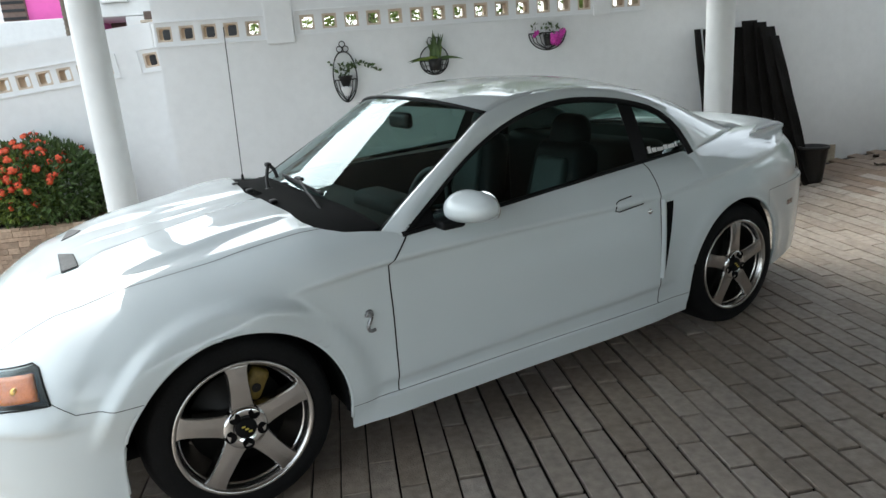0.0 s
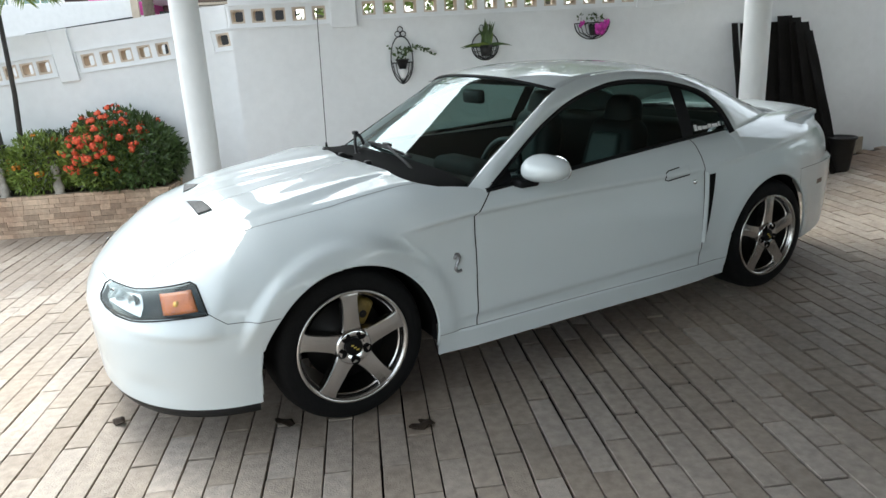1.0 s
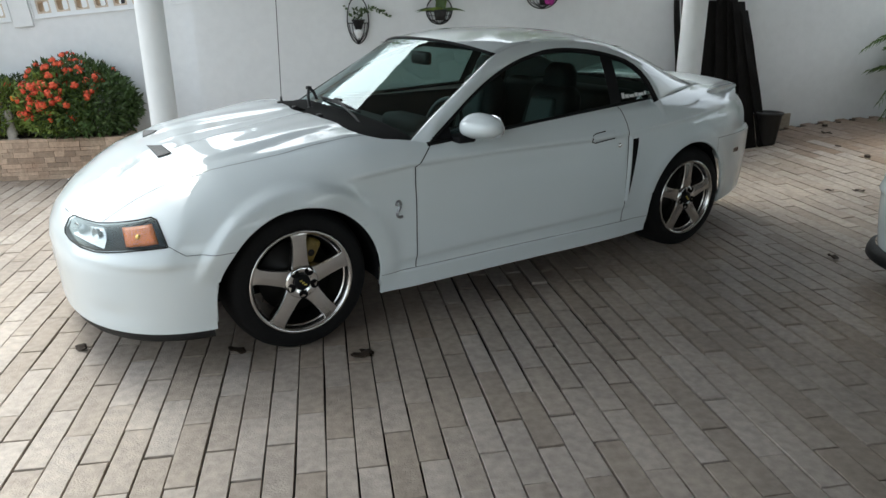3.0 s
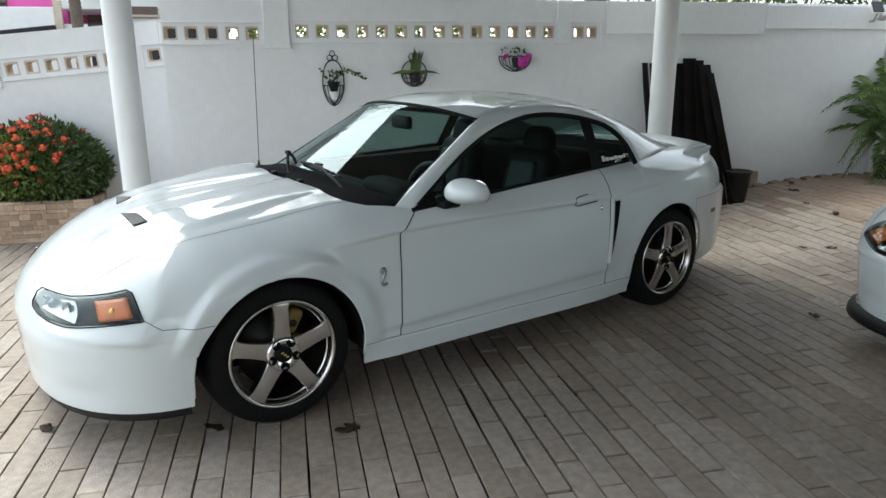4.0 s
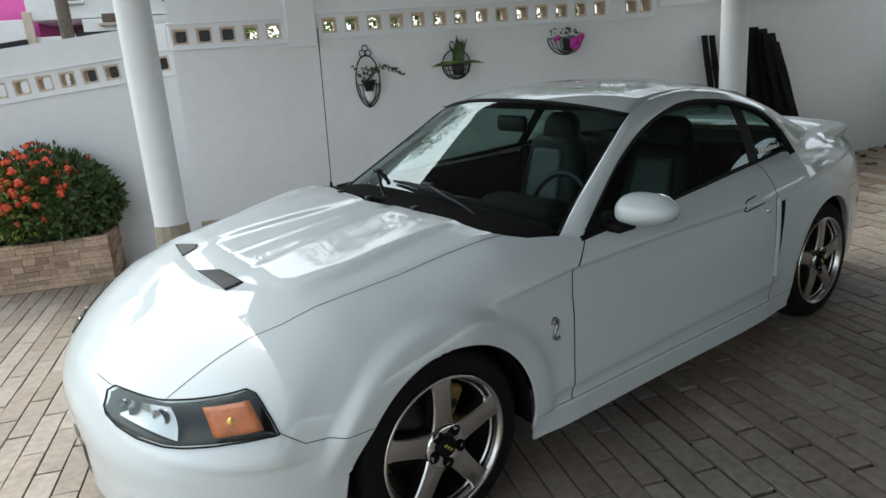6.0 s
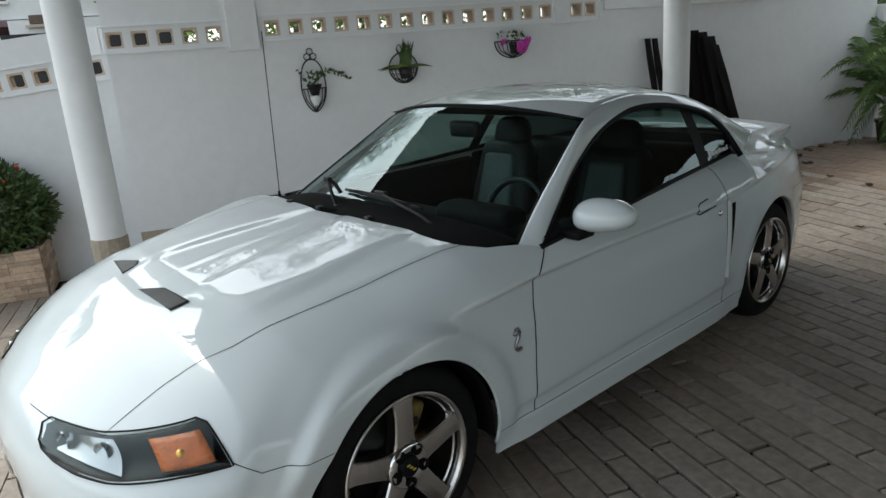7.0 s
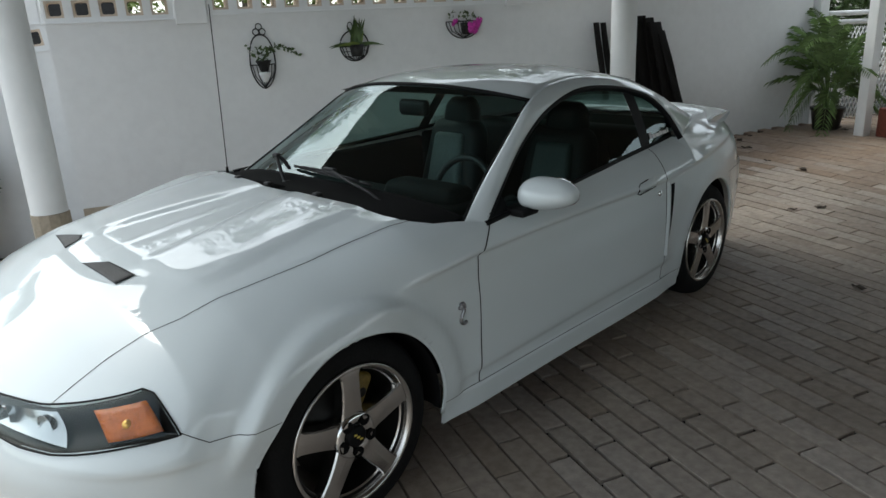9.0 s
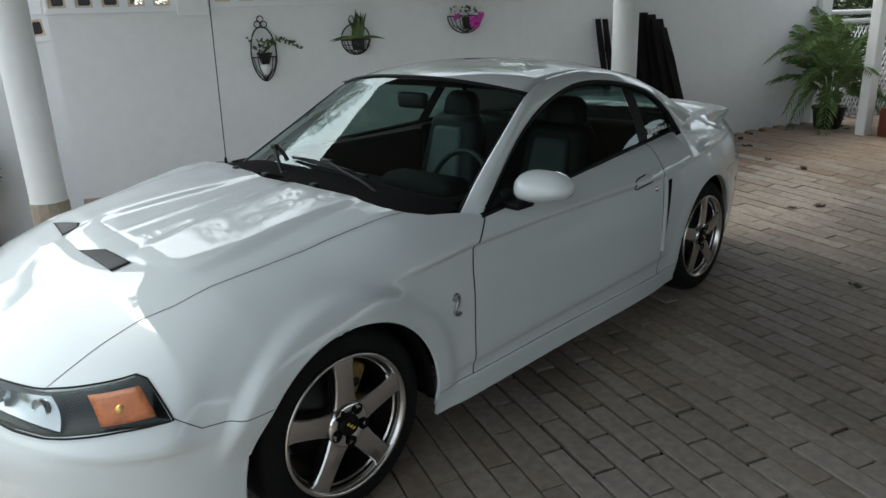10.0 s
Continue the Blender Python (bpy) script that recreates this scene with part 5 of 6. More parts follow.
def bush(name, label, centre, radii, n, size, material, seed, heads=0, head_mesh=None, base_z=0.4, head_zone=None, slim=0.42):
    rng = random.Random(seed)
    b = tagged(empty(name, Matrix.Translation((centre[0], centre[1], base_z))), label, "bush")
    inv = Vector((centre[0], centre[1], base_z))
    spots = cloud(rng, centre, radii, n)
    v, f = leaves(rng, spots, size, slim)
    ob = link_mesh("foliage", [p - inv for p in v], f, material, b, False)
    ob["kind"] = "stuff"
    for k in range(9):
        a = 2 * math.pi * k / 9
        tip = Vector((radii[0] * 0.6 * math.cos(a), radii[1] * 0.6 * math.sin(a), centre[2] - base_z + rng.uniform(-0.1, 0.15)))
        link_mesh("stem", *tube([(0.03 * math.cos(a), 0.03 * math.sin(a), -0.02), tip * 0.5 + Vector((0, 0, 0.03)), tip], 0.011, 6, taper=0.4), M_TRUNK, b)
    done = 0
    tries = 0
    while done < heads and tries < 5000:
        tries += 1
        p, d = rng.choice(spots)
        if d.z < -0.25 or d.y > 0.3 or (head_zone and not head_zone(Vector(p), d, rng)):
            continue
        h = new("flower_head", head_mesh)
        h.parent = b
        rot = d.to_track_quat("Z", "Y").to_matrix().to_4x4()
        q = Vector(centre) + (Vector(p) - Vector(centre)) * 1.06
        h.matrix_local = Matrix.Translation(q - inv) @ rot @ Matrix.Scale(rng.uniform(0.7, 1.25), 4)
        done += 1
    return b


def frond(rng, base, heading, length, rise, fall, pairs=22, leaflet=0.2, width=0.016):
    """A feather palm leaf: rib and leaflets."""
    pts = []
    h = Vector((math.cos(heading), math.sin(heading), 0))
    for k in np.linspace(0, 1, 12):
        pts.append(Vector(base) + h * (length * (0.25 * k + 0.55 * k * k)) + Vector((0, 0, rise * k - fall * k**2.6)))
    rib = tube(pts, 0.006, 5, taper=0.3)
    side = Vector((-h.y, h.x, 0))
    v, f = [], []
    for i in range(pairs):
        k = 0.30 + 0.70 * i / (pairs - 1)
        x = k * 11
        a = min(10, int(x))
        p = pts[a].lerp(pts[a + 1], x - a)
        way = (pts[a + 1] - pts[a]).normalized()
        ll = leaflet * (0.55 + 0.9 * math.sin(math.pi * min(1, 0.15 + 0.8 * k))) * rng.uniform(0.85, 1.1)
        for s in (-1, 1):
            d = (side * s * 0.8 + way * 0.75 + Vector((0, 0, 0.15 - 0.35 * rng.random()))).normalized()
            n = d.cross(way).normalized()
            w = n.cross(d).normalized() * width
            o = len(v)
            mid = p + d * ll * 0.5
            tip = p + d * ll - Vector((0, 0, ll * 0.35))
            v += [p, mid + w, tip, mid - w]
            f += [(o, o + 1, o + 2), (o, o + 2, o + 3)]
    return rib, (v, f)


def palm(name, label, at, fronds, material, seed, rise, fall, length, z0=0.0, leaflet=0.2, category="palm", pairs=26, width=0.0085):
    rng = random.Random(seed)
    p = tagged(empty(name, Matrix.Translation(at)), label, category)
    for i in range(fronds):
        a = 2 * math.pi * i / fronds * 2.4 + rng.uniform(-0.2, 0.2)
        k = rng.uniform(0.65, 1.1)
        rib, lf = frond(rng, (0.03 * math.cos(a), 0.03 * math.sin(a), z0), a, length * k, rise * rng.uniform(0.45, 1.15), fall * rng.uniform(0.5, 1.2), pairs, leaflet, width)
        ob = link_mesh("frond", *join([rib, lf]), material, p, False)
    return p


# ---- planter along the garden wall ----


def planter():
    rng = random.Random(11)
    x0, x1, y0, y1, h = -7.5, -1.34, 3.0, LEFT_Y, 0.37
    p = tagged(empty("planter", Matrix.Translation((x1, y0, 0))), "long raised planter clad in stacked tan and brown stone", "planter", kind="structure")

    def put(name, size, at, m, bev=0.004, label=""):
        ob = add_box(name, size, (at[0] - x1, at[1] - y0, at[2]), m, p, bev, label)
        return ob

    put("core_wall", (x1 - x0 - 0.04, 0.10, h - 0.01), ((x0 + x1 - 0.04) / 2, y0 + 0.08, h / 2 - 0.005), M_GROUT)
    put("end_wall", (0.10, y1 - y0 - 0.1, h - 0.01), (x1 - 0.07, (y0 + y1) / 2 + 0.02, h / 2 - 0.005), M_GROUT)
    put("soil", (x1 - x0 - 0.2, y1 - y0 - 0.16, 0.06), ((x0 + x1) / 2 - 0.05, (y0 + y1) / 2 + 0.05, h - 0.05), M_SOIL)
    z = 0.0
    meshes = {}
    while z < h - 0.01:
        row = min(rng.choice((0.034, 0.042, 0.052)), h - z)
        x = x1
        while x > -4.2:
            w = rng.choice((0.09, 0.13, 0.17, 0.22))
            key = (w, round(row, 3))
            if key not in meshes:
                bm = box_bm((w - 0.0014, 0.045, row - 0.0014), (0, 0, 0), 0.0018, segs=1)
                me = bpy.data.meshes.new("stone")
                bm.to_mesh(me)
                bm.free()
                me.materials.append(M_STONE)
                meshes[key] = me
            ob = new("stone", meshes[key])
            ob.parent = p
            ob.matrix_local = Matrix.Translation((x - w / 2 - x1, 0.012 + rng.uniform(-0.0025, 0.0025), z + row / 2))
            x -= w
        y = 0.04
        while y < y1 - y0:
            w = rng.choice((0.09, 0.13, 0.17))
            key = (w, round(row, 3))
            if key in meshes:
                ob = new("stone", meshes[key])
                ob.parent = p
                ob.matrix_local = pose(-0.012 + rng.uniform(-0.0025, 0.0025), y + w / 2, z + row / 2, 0, 0, 90)
            y += w
        z += row
    return p


planter()
rngf = random.Random(3)
RED_HEAD = petal_head_mesh("flower_head", M_FLOWER, rngf, 0.030, 30)
ORANGE_HEAD = petal_head_mesh("flower_head", M_ORANGE, rngf, 0.026, 20)


def sunny(p, d, rng):
    return d.x * 0.75 - d.z * 0.55 < rng.uniform(-0.6, 0.35)


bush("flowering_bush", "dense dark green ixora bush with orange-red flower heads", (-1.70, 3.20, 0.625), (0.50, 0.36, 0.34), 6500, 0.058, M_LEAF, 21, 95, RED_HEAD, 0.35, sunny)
# same bush again: sunlight on its left is put into the lighter leaf colour
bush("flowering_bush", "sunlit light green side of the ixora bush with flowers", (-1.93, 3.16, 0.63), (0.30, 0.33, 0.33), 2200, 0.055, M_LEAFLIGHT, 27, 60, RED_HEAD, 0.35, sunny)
bush("low_bush", "light green low bush with small orange flowers", (-2.48, 3.20, 0.57), (0.30, 0.26, 0.25), 2600, 0.06, M_LEAFLIGHT, 22, 14, ORANGE_HEAD, 0.35, None, 0.3)
bush("low_bush", "light green low bush with small orange flowers", (-3.08, 3.20, 0.59), (0.36, 0.26, 0.28), 2600, 0.06, M_LEAFLIGHT, 23, 12, ORANGE_HEAD, 0.35, None, 0.3)
bush("feathery_shrub", "loose green shrub behind the low bushes", (-2.30, 3.34, 0.69), (0.34, 0.12, 0.22), 1500, 0.05, M_LEAF, 24, 3, RED_HEAD, 0.35, None, 0.25)


def figure(at, seed):
    """A small garden figure, worn almost smooth."""
    rng = random.Random(seed)
    pr = [(0.001, 0.0), (0.048, 0.0), (0.050, 0.02), (0.040, 0.035), (0.043, 0.08), (0.036, 0.12), (0.026, 0.15), (0.034, 0.165), (0.030, 0.185), (0.020, 0.20), (0.031, 0.215), (0.036, 0.24), (0.030, 0.265), (0.014, 0.285), (0.001, 0.29)]
    v, f = lathe(pr, 20)
    ob = link_mesh("garden_figure", [(x * (1 + 0.1 * math.sin(9 * z * 10 + seed)), y, z) for x, y, z in v], f, M_STATUE)
    ob.matrix_world = Matrix.Translation(at)
    return tagged(ob, "small weathered plaster garden figure on the planter edge", "figure", "garden figures")


figure((-2.30, 3.06, 0.345), 1)
figure((-2.76, 3.06, 0.345), 2)

thin = tagged(empty("thin_palm", Matrix.Translation((-2.63, 3.22, 0.35))), "slim young palm with a dark trunk in the planter", "palm")
link_mesh("trunk", *tube([(0, 0, -0.02), (0.02, 0, 0.4), (0.06, 0, 0.9), (0.07, 0, 1.55)], 0.024, 10, taper=0.8), M_DARKTRUNK, thin)
link_mesh("trunk", *tube([(-0.14, 0.02, -0.02), (-0.15, 0.02, 0.4), (-0.20, 0.02, 1.5)], 0.022, 10, taper=0.8), M_DARKTRUNK, thin)
rngp = random.Random(8)
for i in range(9):
    rib, lf = frond(rngp, (0.07, 0, 1.5), i * 0.72, 0.55, 0.65, 0.45, 24, 0.16, 0.008)
    link_mesh("frond", *join([rib, lf]), M_LEAFLIGHT, thin, False)

# ---- wall baskets ----


def wire(parent, points, r=0.006, closed=False):
    return link_mesh("wire", *tube(points, r, 6, closed), M_IRON, parent)


def basket_oval(x, z):
    """A pointed oval wire holder with a curl on top and a small pot."""
    b = tagged(empty("wall_plant_holder", Matrix.Translation((x, WALL_Y, z))), "pointed oval black iron wall holder with a small pot", "wall planter", "wall planters")
    R, H, d = 0.100, 0.210, 0.085
    for s in (-1, 1):
        wire(b, [(s * R * math.cos(a) ** (0.85 if a > 0 else 1.2) if math.cos(a) > 0 else 0, -0.012 - 0.02 * math.cos(a), H * math.sin(a)) for a in np.linspace(-math.pi / 2, math.pi / 2, 24)])
    for rx, rz in ((-0.026, H + 0.022), (0.026, H + 0.022), (0, H + 0.062)):
        wire(b, [(rx + 0.024 * math.cos(a), -0.012, rz + 0.024 * math.sin(a)) for a in np.linspace(0, 2 * math.pi, 16, endpoint=False)], 0.0045, True)
    wire(b, [(R * math.cos(a), -0.012 - d * math.sin(a), -0.02) for a in np.linspace(0, math.pi, 20)], 0.005)
    for k in np.linspace(0.15, 0.85, 6):
        a = math.pi * k
        wire(b, [(R * math.cos(a), -0.012 - d * math.sin(a), -0.02), (R * 0.8 * math.cos(a), -0.012 - d * 0.9 * math.sin(a), -0.11), (0, -0.015, -H)], 0.004)
    link_mesh("pot", *[(lambda vf: ([(px, py - 0.06, pz) for px, py, pz in vf[0]], vf[1]))(lathe([(0.001, -0.075), (0.03, -0.075), (0.058, 0.0), (0.062, 0.0), (0.062, 0.012), (0.05, 0.012), (0.04, -0.01), (0.001, -0.01)], 20))][0], M_POT, b)
    link_mesh("white_liner", *[(lambda vf: ([(px, py - 0.06, pz) for px, py, pz in vf[0]], vf[1]))(lathe([(0.001, -0.16), (0.018, -0.155), (0.044, -0.10), (0.050, -0.085), (0.03, -0.076)], 16))][0], M_WALL, b, True, "white cone under the pot")
    rng = random.Random(5)
    spots = [((rng.uniform(-0.05, 0.05), -0.06 + rng.uniform(-0.03, 0.03), rng.uniform(0.0, 0.10)), Vector((rng.gauss(0, 1), -0.5, 1)).normalized()) for _ in range(34)]
    trail = [(0.05 + 0.23 * t, -0.06, 0.09 + 0.03 * math.sin(3 * t) - 0.06 * t * t) for t in np.linspace(0, 1, 16)]
    spots += [(p, Vector((0.4, -0.5, rng.uniform(-0.6, 0.6)))) for p in trail for _ in range(2)]
    spots += [((-0.06 - 0.05 * t, -0.06, 0.05 + 0.08 * t), Vector((-0.5, -0.4, 0.4))) for t in np.linspace(0, 1, 6)]
    link_mesh("foliage", *leaves(rng, spots, 0.045, 0.6), M_LEAF, b, False)
    link_mesh("vine", *tube(trail, 0.003, 5), M_LEAF, b)
    return b


def basket_round(x, z):
    b = tagged(empty("wall_plant_holder", Matrix.Translation((x, WALL_Y, z))), "round black iron wall basket with a spiky striped plant", "wall planter", "wall planters")
    R = 0.125
    wire(b, [(R * math.cos(a), -0.012, R * math.sin(a)) for a in np.linspace(0, 2 * math.pi, 32, endpoint=False)], 0.006, True)
    wire(b, [(R * math.cos(a), -0.012 - 0.11 * math.sin(a), -0.005) for a in np.linspace(0, math.pi, 20)], 0.005)
    for k in np.linspace(0.1, 0.9, 8):
        a = math.pi * k
        wire(b, [(R * math.cos(a), -0.012 - 0.11 * math.sin(a), -0.005), (R * 0.75 * math.cos(a), -0.012 - 0.09 * math.sin(a), -0.08), (0, -0.014, -R)], 0.004)
    for zz, kk in ((-0.045, 0.9), (-0.085, 0.7)):
        wire(b, [(R * kk * math.cos(a), -0.012 - 0.11 * kk * math.sin(a), zz) for a in np.linspace(0, math.pi, 16)], 0.003)
    link_mesh("pot", *[(lambda vf: ([(px, py - 0.07, pz) for px, py, pz in vf[0]], vf[1]))(lathe([(0.001, -0.085), (0.045, -0.085), (0.062, 0.01), (0.056, 0.01), (0.05, -0.01), (0.001, -0.01)], 20))][0], M_POT, b)
    rng = random.Random(6)
    for i in range(26):
        a = rng.uniform(0, 2 * math.pi)
        low = i < 5
        l = rng.uniform(0.15, 0.20) if low else rng.uniform(0.13, 0.25)
        tilt = 1.1 if low else rng.uniform(0.05, 0.5)
        way = Vector((math.cos(a) * tilt - (1.2 if i == 0 else 0), -abs(math.sin(a)) * tilt * 0.6, 0.45 if low else 1)).normalized()
        side = way.cross(Vector((0.2, 1, 0))).normalized()
        v, f = [], []
        for k in np.linspace(0, 1, 6):
            c = Vector((0.03 * math.cos(a * 3), -0.07 + 0.02 * math.sin(a * 5), 0)) + way * l * k + Vector((way.x, 0, 0)) * 0.05 * k * k - Vector((0, 0, 0.07 * k * k * tilt))
            w = 0.016 * (1 - k**2.2) + 0.001
            v += [c - side * w, c + Vector((0, 0.005, 0)), c + side * w]
        link_mesh("leaf", v, grid_faces(6, 3), M_LEAF if i % 4 else M_LEAFLIGHT, b)
    for s in (-1, 1):
        wire(b, [(s * 0.028 + 0.022 * math.cos(q) * s, -0.012, R + 0.03 + 0.035 * math.sin(q)) for q in np.linspace(0, 2 * math.pi, 14, endpoint=False)], 0.004, True)
    return b


def basket_half(x, z):
    b = tagged(empty("wall_plant_holder", Matrix.Translation((x, WALL_Y, z))), "half-round black iron wall basket with magenta flowers", "wall planter", "wall planters")
    R, H = 0.168, 0.145
    wire(b, [(R * math.cos(a), -0.012, -H * math.sin(a)) for a in np.linspace(0, math.pi, 24)], 0.0055)
    wire(b, [(R * math.cos(a), -0.012 - 0.12 * math.sin(a), 0) for a in np.linspace(0, math.pi, 24)], 0.0055)
    wire(b, [(-R, -0.012, 0), (R, -0.012, 0)], 0.005)
    for k in np.linspace(0.1, 0.9, 9):
        a = math.pi * k
        wire(b, [(R * math.cos(a), -0.012 - 0.12 * math.sin(a), 0), (R * 0.8 * math.cos(a), -0.012 - 0.10 * math.sin(a), -0.08), (0, -0.014, -H)], 0.0038)
    link_mesh("pot", *[(lambda vf: ([(px, py - 0.07, pz) for px, py, pz in vf[0]], vf[1]))(lathe([(0.001, -0.11), (0.04, -0.11), (0.055, -0.01), (0.05, -0.01), (0.045, -0.03), (0.001, -0.03)], 18))][0], M_POT, b)
    rng = random.Random(7)
    spots = [((rng.uniform(-0.15, 0.15), -0.06 + rng.uniform(-0.04, 0.04), rng.uniform(-0.03, 0.07)), Vector((rng.gauss(0, 0.6), -0.5, 1)).normalized()) for _ in range(40)]
    link_mesh("foliage", *leaves(rng, spots, 0.04, 0.5), M_LEAF, b, False)
    heads = petal_head_mesh("flower_head", M_MAGENTA, rng, 0.042, 30)
    for fx, fz, sc in ((0.03, -0.035, 1.1), (0.075, -0.03, 1.0), (0.055, -0.075, 0.9), (0.10, 0.0, 0.8), (-0.13, 0.005, 0.6), (-0.15, -0.02, 0.45), (0.02, -0.07, 0.8)):
        h = new("flower_head", heads)
        h.parent = b
        h.matrix_local = pose(fx, -0.13, fz, 90, 0, 0) @ Matrix.Scale(sc, 4)
    return b


basket_oval(0.842, 1.345)
basket_round(1.625, 1.43)
basket_half(2.65, 1.585)

# ---- boards, pot and palm at the far end of the wall ----


def board(x, width, lean, height, y, seed, thick=0.03):
    """A tall dark rubber board leaning on the wall, its face slightly wavy."""
    rng = random.Random(seed)
    v = []
    n, m = 5, 16
    for side in (0, 1):
        for i in range(n):
            for k in range(m):
                t = k / (m - 1)
                wob = 0.008 * math.sin(5 * t + seed) + 0.004 * math.sin(17 * t + i)
                v.append((x + width * (i / (n - 1) - 0.5) + lean * (1 - t) + 0.01 * math.sin(4 * t + seed), y + (side * thick) - 0.40 * (1 - t) + wob, ground_z(x, 2.8) + height * t))
    f = grid_faces(n, m)
    o = n * m
    f += [tuple(reversed([i + o for i in q])) for q in grid_faces(n, m)]
    rim = [i * m for i in range(n)] + [(n - 1) * m + k for k in range(1, m)] + [i * m + m - 1 for i in range(n - 2, -1, -1)] + [k for k in range(m - 2, 0, -1)]
    f += [(a, b, b + o, a + o) for a, b in zip(rim, rim[1:] + rim[:1])]
    ob = link_mesh("leaning_board", v, f, M_MAT, None, False)
    return tagged(ob, "tall black rubber board leaning against the white wall", "board", "leaning boards")


for i, (bx, bw, ln, bh, by) in enumerate(((4.05, 0.05, -0.03, 1.50, 3.18), (4.13, 0.05, -0.02, 1.49, 3.18), (4.42, 0.16, -0.06, 1.46, 3.19), (4.52, 0.14, -0.05, 1.50, 3.15), (4.60, 0.11, -0.03, 1.47, 3.11), (4.65, 0.14, 0.08, 1.42, 3.07), (4.71, 0.09, 0.15, 1.33, 3.04), (4.36, 0.14, -0.06, 1.44, 3.20))):
    board(bx, bw, ln, bh, by, i + 1)


def pot_thing(name, label, at, profile, m, category="pot"):
    ob = link_mesh(name, *lathe(profile, 36), m)
    ob.matrix_world = Matrix.Translation(at)
    return tagged(ob, label, category)


px, py = 4.93, 2.72
pot_thing("bucket", "empty black plastic plant pot on the paving", (px, py, ground_z(px, py)), [(0.001, 0.004), (0.085, 0.0), (0.09, 0.01), (0.122, 0.30), (0.135, 0.305), (0.135, 0.325), (0.118, 0.327), (0.085, 0.03), (0.001, 0.028)], M_POT)
px, py = 6.85, 2.80
pot_thing("plant_pot", "round dark brown pot with an areca palm", (px, py, ground_z(px, py)), [(0.001, 0.0), (0.125, 0.0), (0.135, 0.02), (0.165, 0.21), (0.178, 0.215), (0.178, 0.245), (0.155, 0.245), (0.14, 0.21), (0.001, 0.21)], M_BROWNPOT)
palm("areca_palm", "bushy green areca palm growing in a dark pot", (px, py, ground_z(px, py) + 0.20), 34, M_LEAFPALM, 31, 1.58, 0.92, 0.80, 0.0, 0.125, "palm", 24, 0.006)

# end of the wall: posts, rails, lattice, red-brown box
ez = ground_z(7, 2.8)
tagged(add_box("gate_post", (0.11, 0.11, 2.9), (6.74, 2.28, ez + 1.40), M_COLUMN, None, 0.008), "square white painted post", "post", "gate posts")
tagged(add_box("gate_post", (0.14, 0.16, 1.45), (7.08, 3.24, ez + 0.70), M_COLUMN, None, 0.008), "short white post at the end of the wall", "post", "gate posts")
fence = tagged(empty("rail_fence", Matrix.Translation((7.15, 3.24, ez))), "white tube rails with a lattice panel below", "fence", kind="structure")
for z in (1.12, 1.22):
    link_mesh("rail", *tube([(0, 0, z), (1.6, 0.05, z - 0.01)], 0.03, 10), M_COLUMN, fence)
for k in range(26):
    for s in (-1, 1):
        x = 0.065 * k
        link_mesh("lath", *tube([(x, 0.02 + 0.006 * s, 0.0), (x + s * 0.55, 0.02 + 0.006 * s, 1.06)], 0.007, 4), M_COLUMN, fence)
tagged(add_box("pier", (0.25, 0.9, 2.9), (7.25, 1.72, ez + 1.40), M_WALL, None, 0.01), "white plastered pier", "pier", kind="structure")
tagged(add_box("planter_box", (0.30, 0.46, 0.30), (6.93, 1.93, ez + 0.145), M_RED_BROWN, None, 0.015), "red-brown glazed planter box beside the pier", "planter box")

lamp = tagged(empty("flood_lamp", Matrix.Translation((6.72, WALL_Y - 0.03, 1.97))), "small solar floodlight fixed to the wall band", "lamp")
add_box("solar_panel", (0.13, 0.02, 0.12), (0, -0.08, 0.12), M_BRACT, lamp, 0.004, rot=(-25, 0, 0))
add_box("panel_frame", (0.15, 0.012, 0.14), (0, -0.07, 0.115), M_HOUSE, lamp, 0.004, rot=(-25, 0, 0))
add_box("lamp_head", (0.11, 0.05, 0.07), (0.06, -0.10, 0.01), M_LAMPGREY, lamp, 0.012, rot=(30, 0, 20))
link_mesh("bracket", *tube([(0, 0.02, -0.03), (0, -0.05, -0.03), (0.02, -0.08, 0.08)], 0.012, 8), M_LAMPGREY, lamp)

# ---- neighbours beyond the wall ----


def block(parent, name, x0, x1, z0, z1, y0, y1, m, bev=0.01):
    """A box between two corners, under a house standing at HX, HY."""
    return add_box(name, (x1 - x0, y1 - y0, z1 - z0), ((x0 + x1) / 2 - HX, (y0 + y1) / 2 - HY, (z0 + z1) / 2), m, parent, bev)


HX, HY = -4.0, 9.0
hw = tagged(empty("white_house", Matrix.Translation((HX, HY, 0))), "white flat-roofed neighbouring house with a dark roof edge", "house")
block(hw, "wall", -12.0, -3.09, 0.0, 2.40, 9.0, 9.4, M_HOUSE)
block(hw, "wall", -2.33, -0.9, 0.0, 2.36, 9.0, 9.4, M_HOUSE)
block(hw, "wall", -3.09, -2.33, 0.0, 2.15, 9.05, 9.4, M_HOUSE)
block(hw, "upper_wall", -3.06, -0.9, 2.38, 3.4, 9.1, 12.0, M_HOUSE)
block(hw, "wall_corner", -3.09, -2.97, 1.9, 2.50, 8.94, 9.0, M_CREAM)
block(hw, "recess_wall", -3.0, -2.3, 2.0, 2.4, 10.6, 10.7, M_SHUTTER)
add_box("dark_roof_edge", (1.66, 0.10, 0.16), (-3.90 - HX, 8.9 - HY, 1.955), M_DARKROOF, hw, 0.004, rot=(0, -6.2, 0))
block(hw, "window_opening", -2.62, -2.30, 2.63, 3.4, 9.07, 9.12, M_SHUTTER)
block(hw, "window_opening", -2.05, -1.55, 2.30, 2.42, 8.96, 9.02, M_SHUTTER)
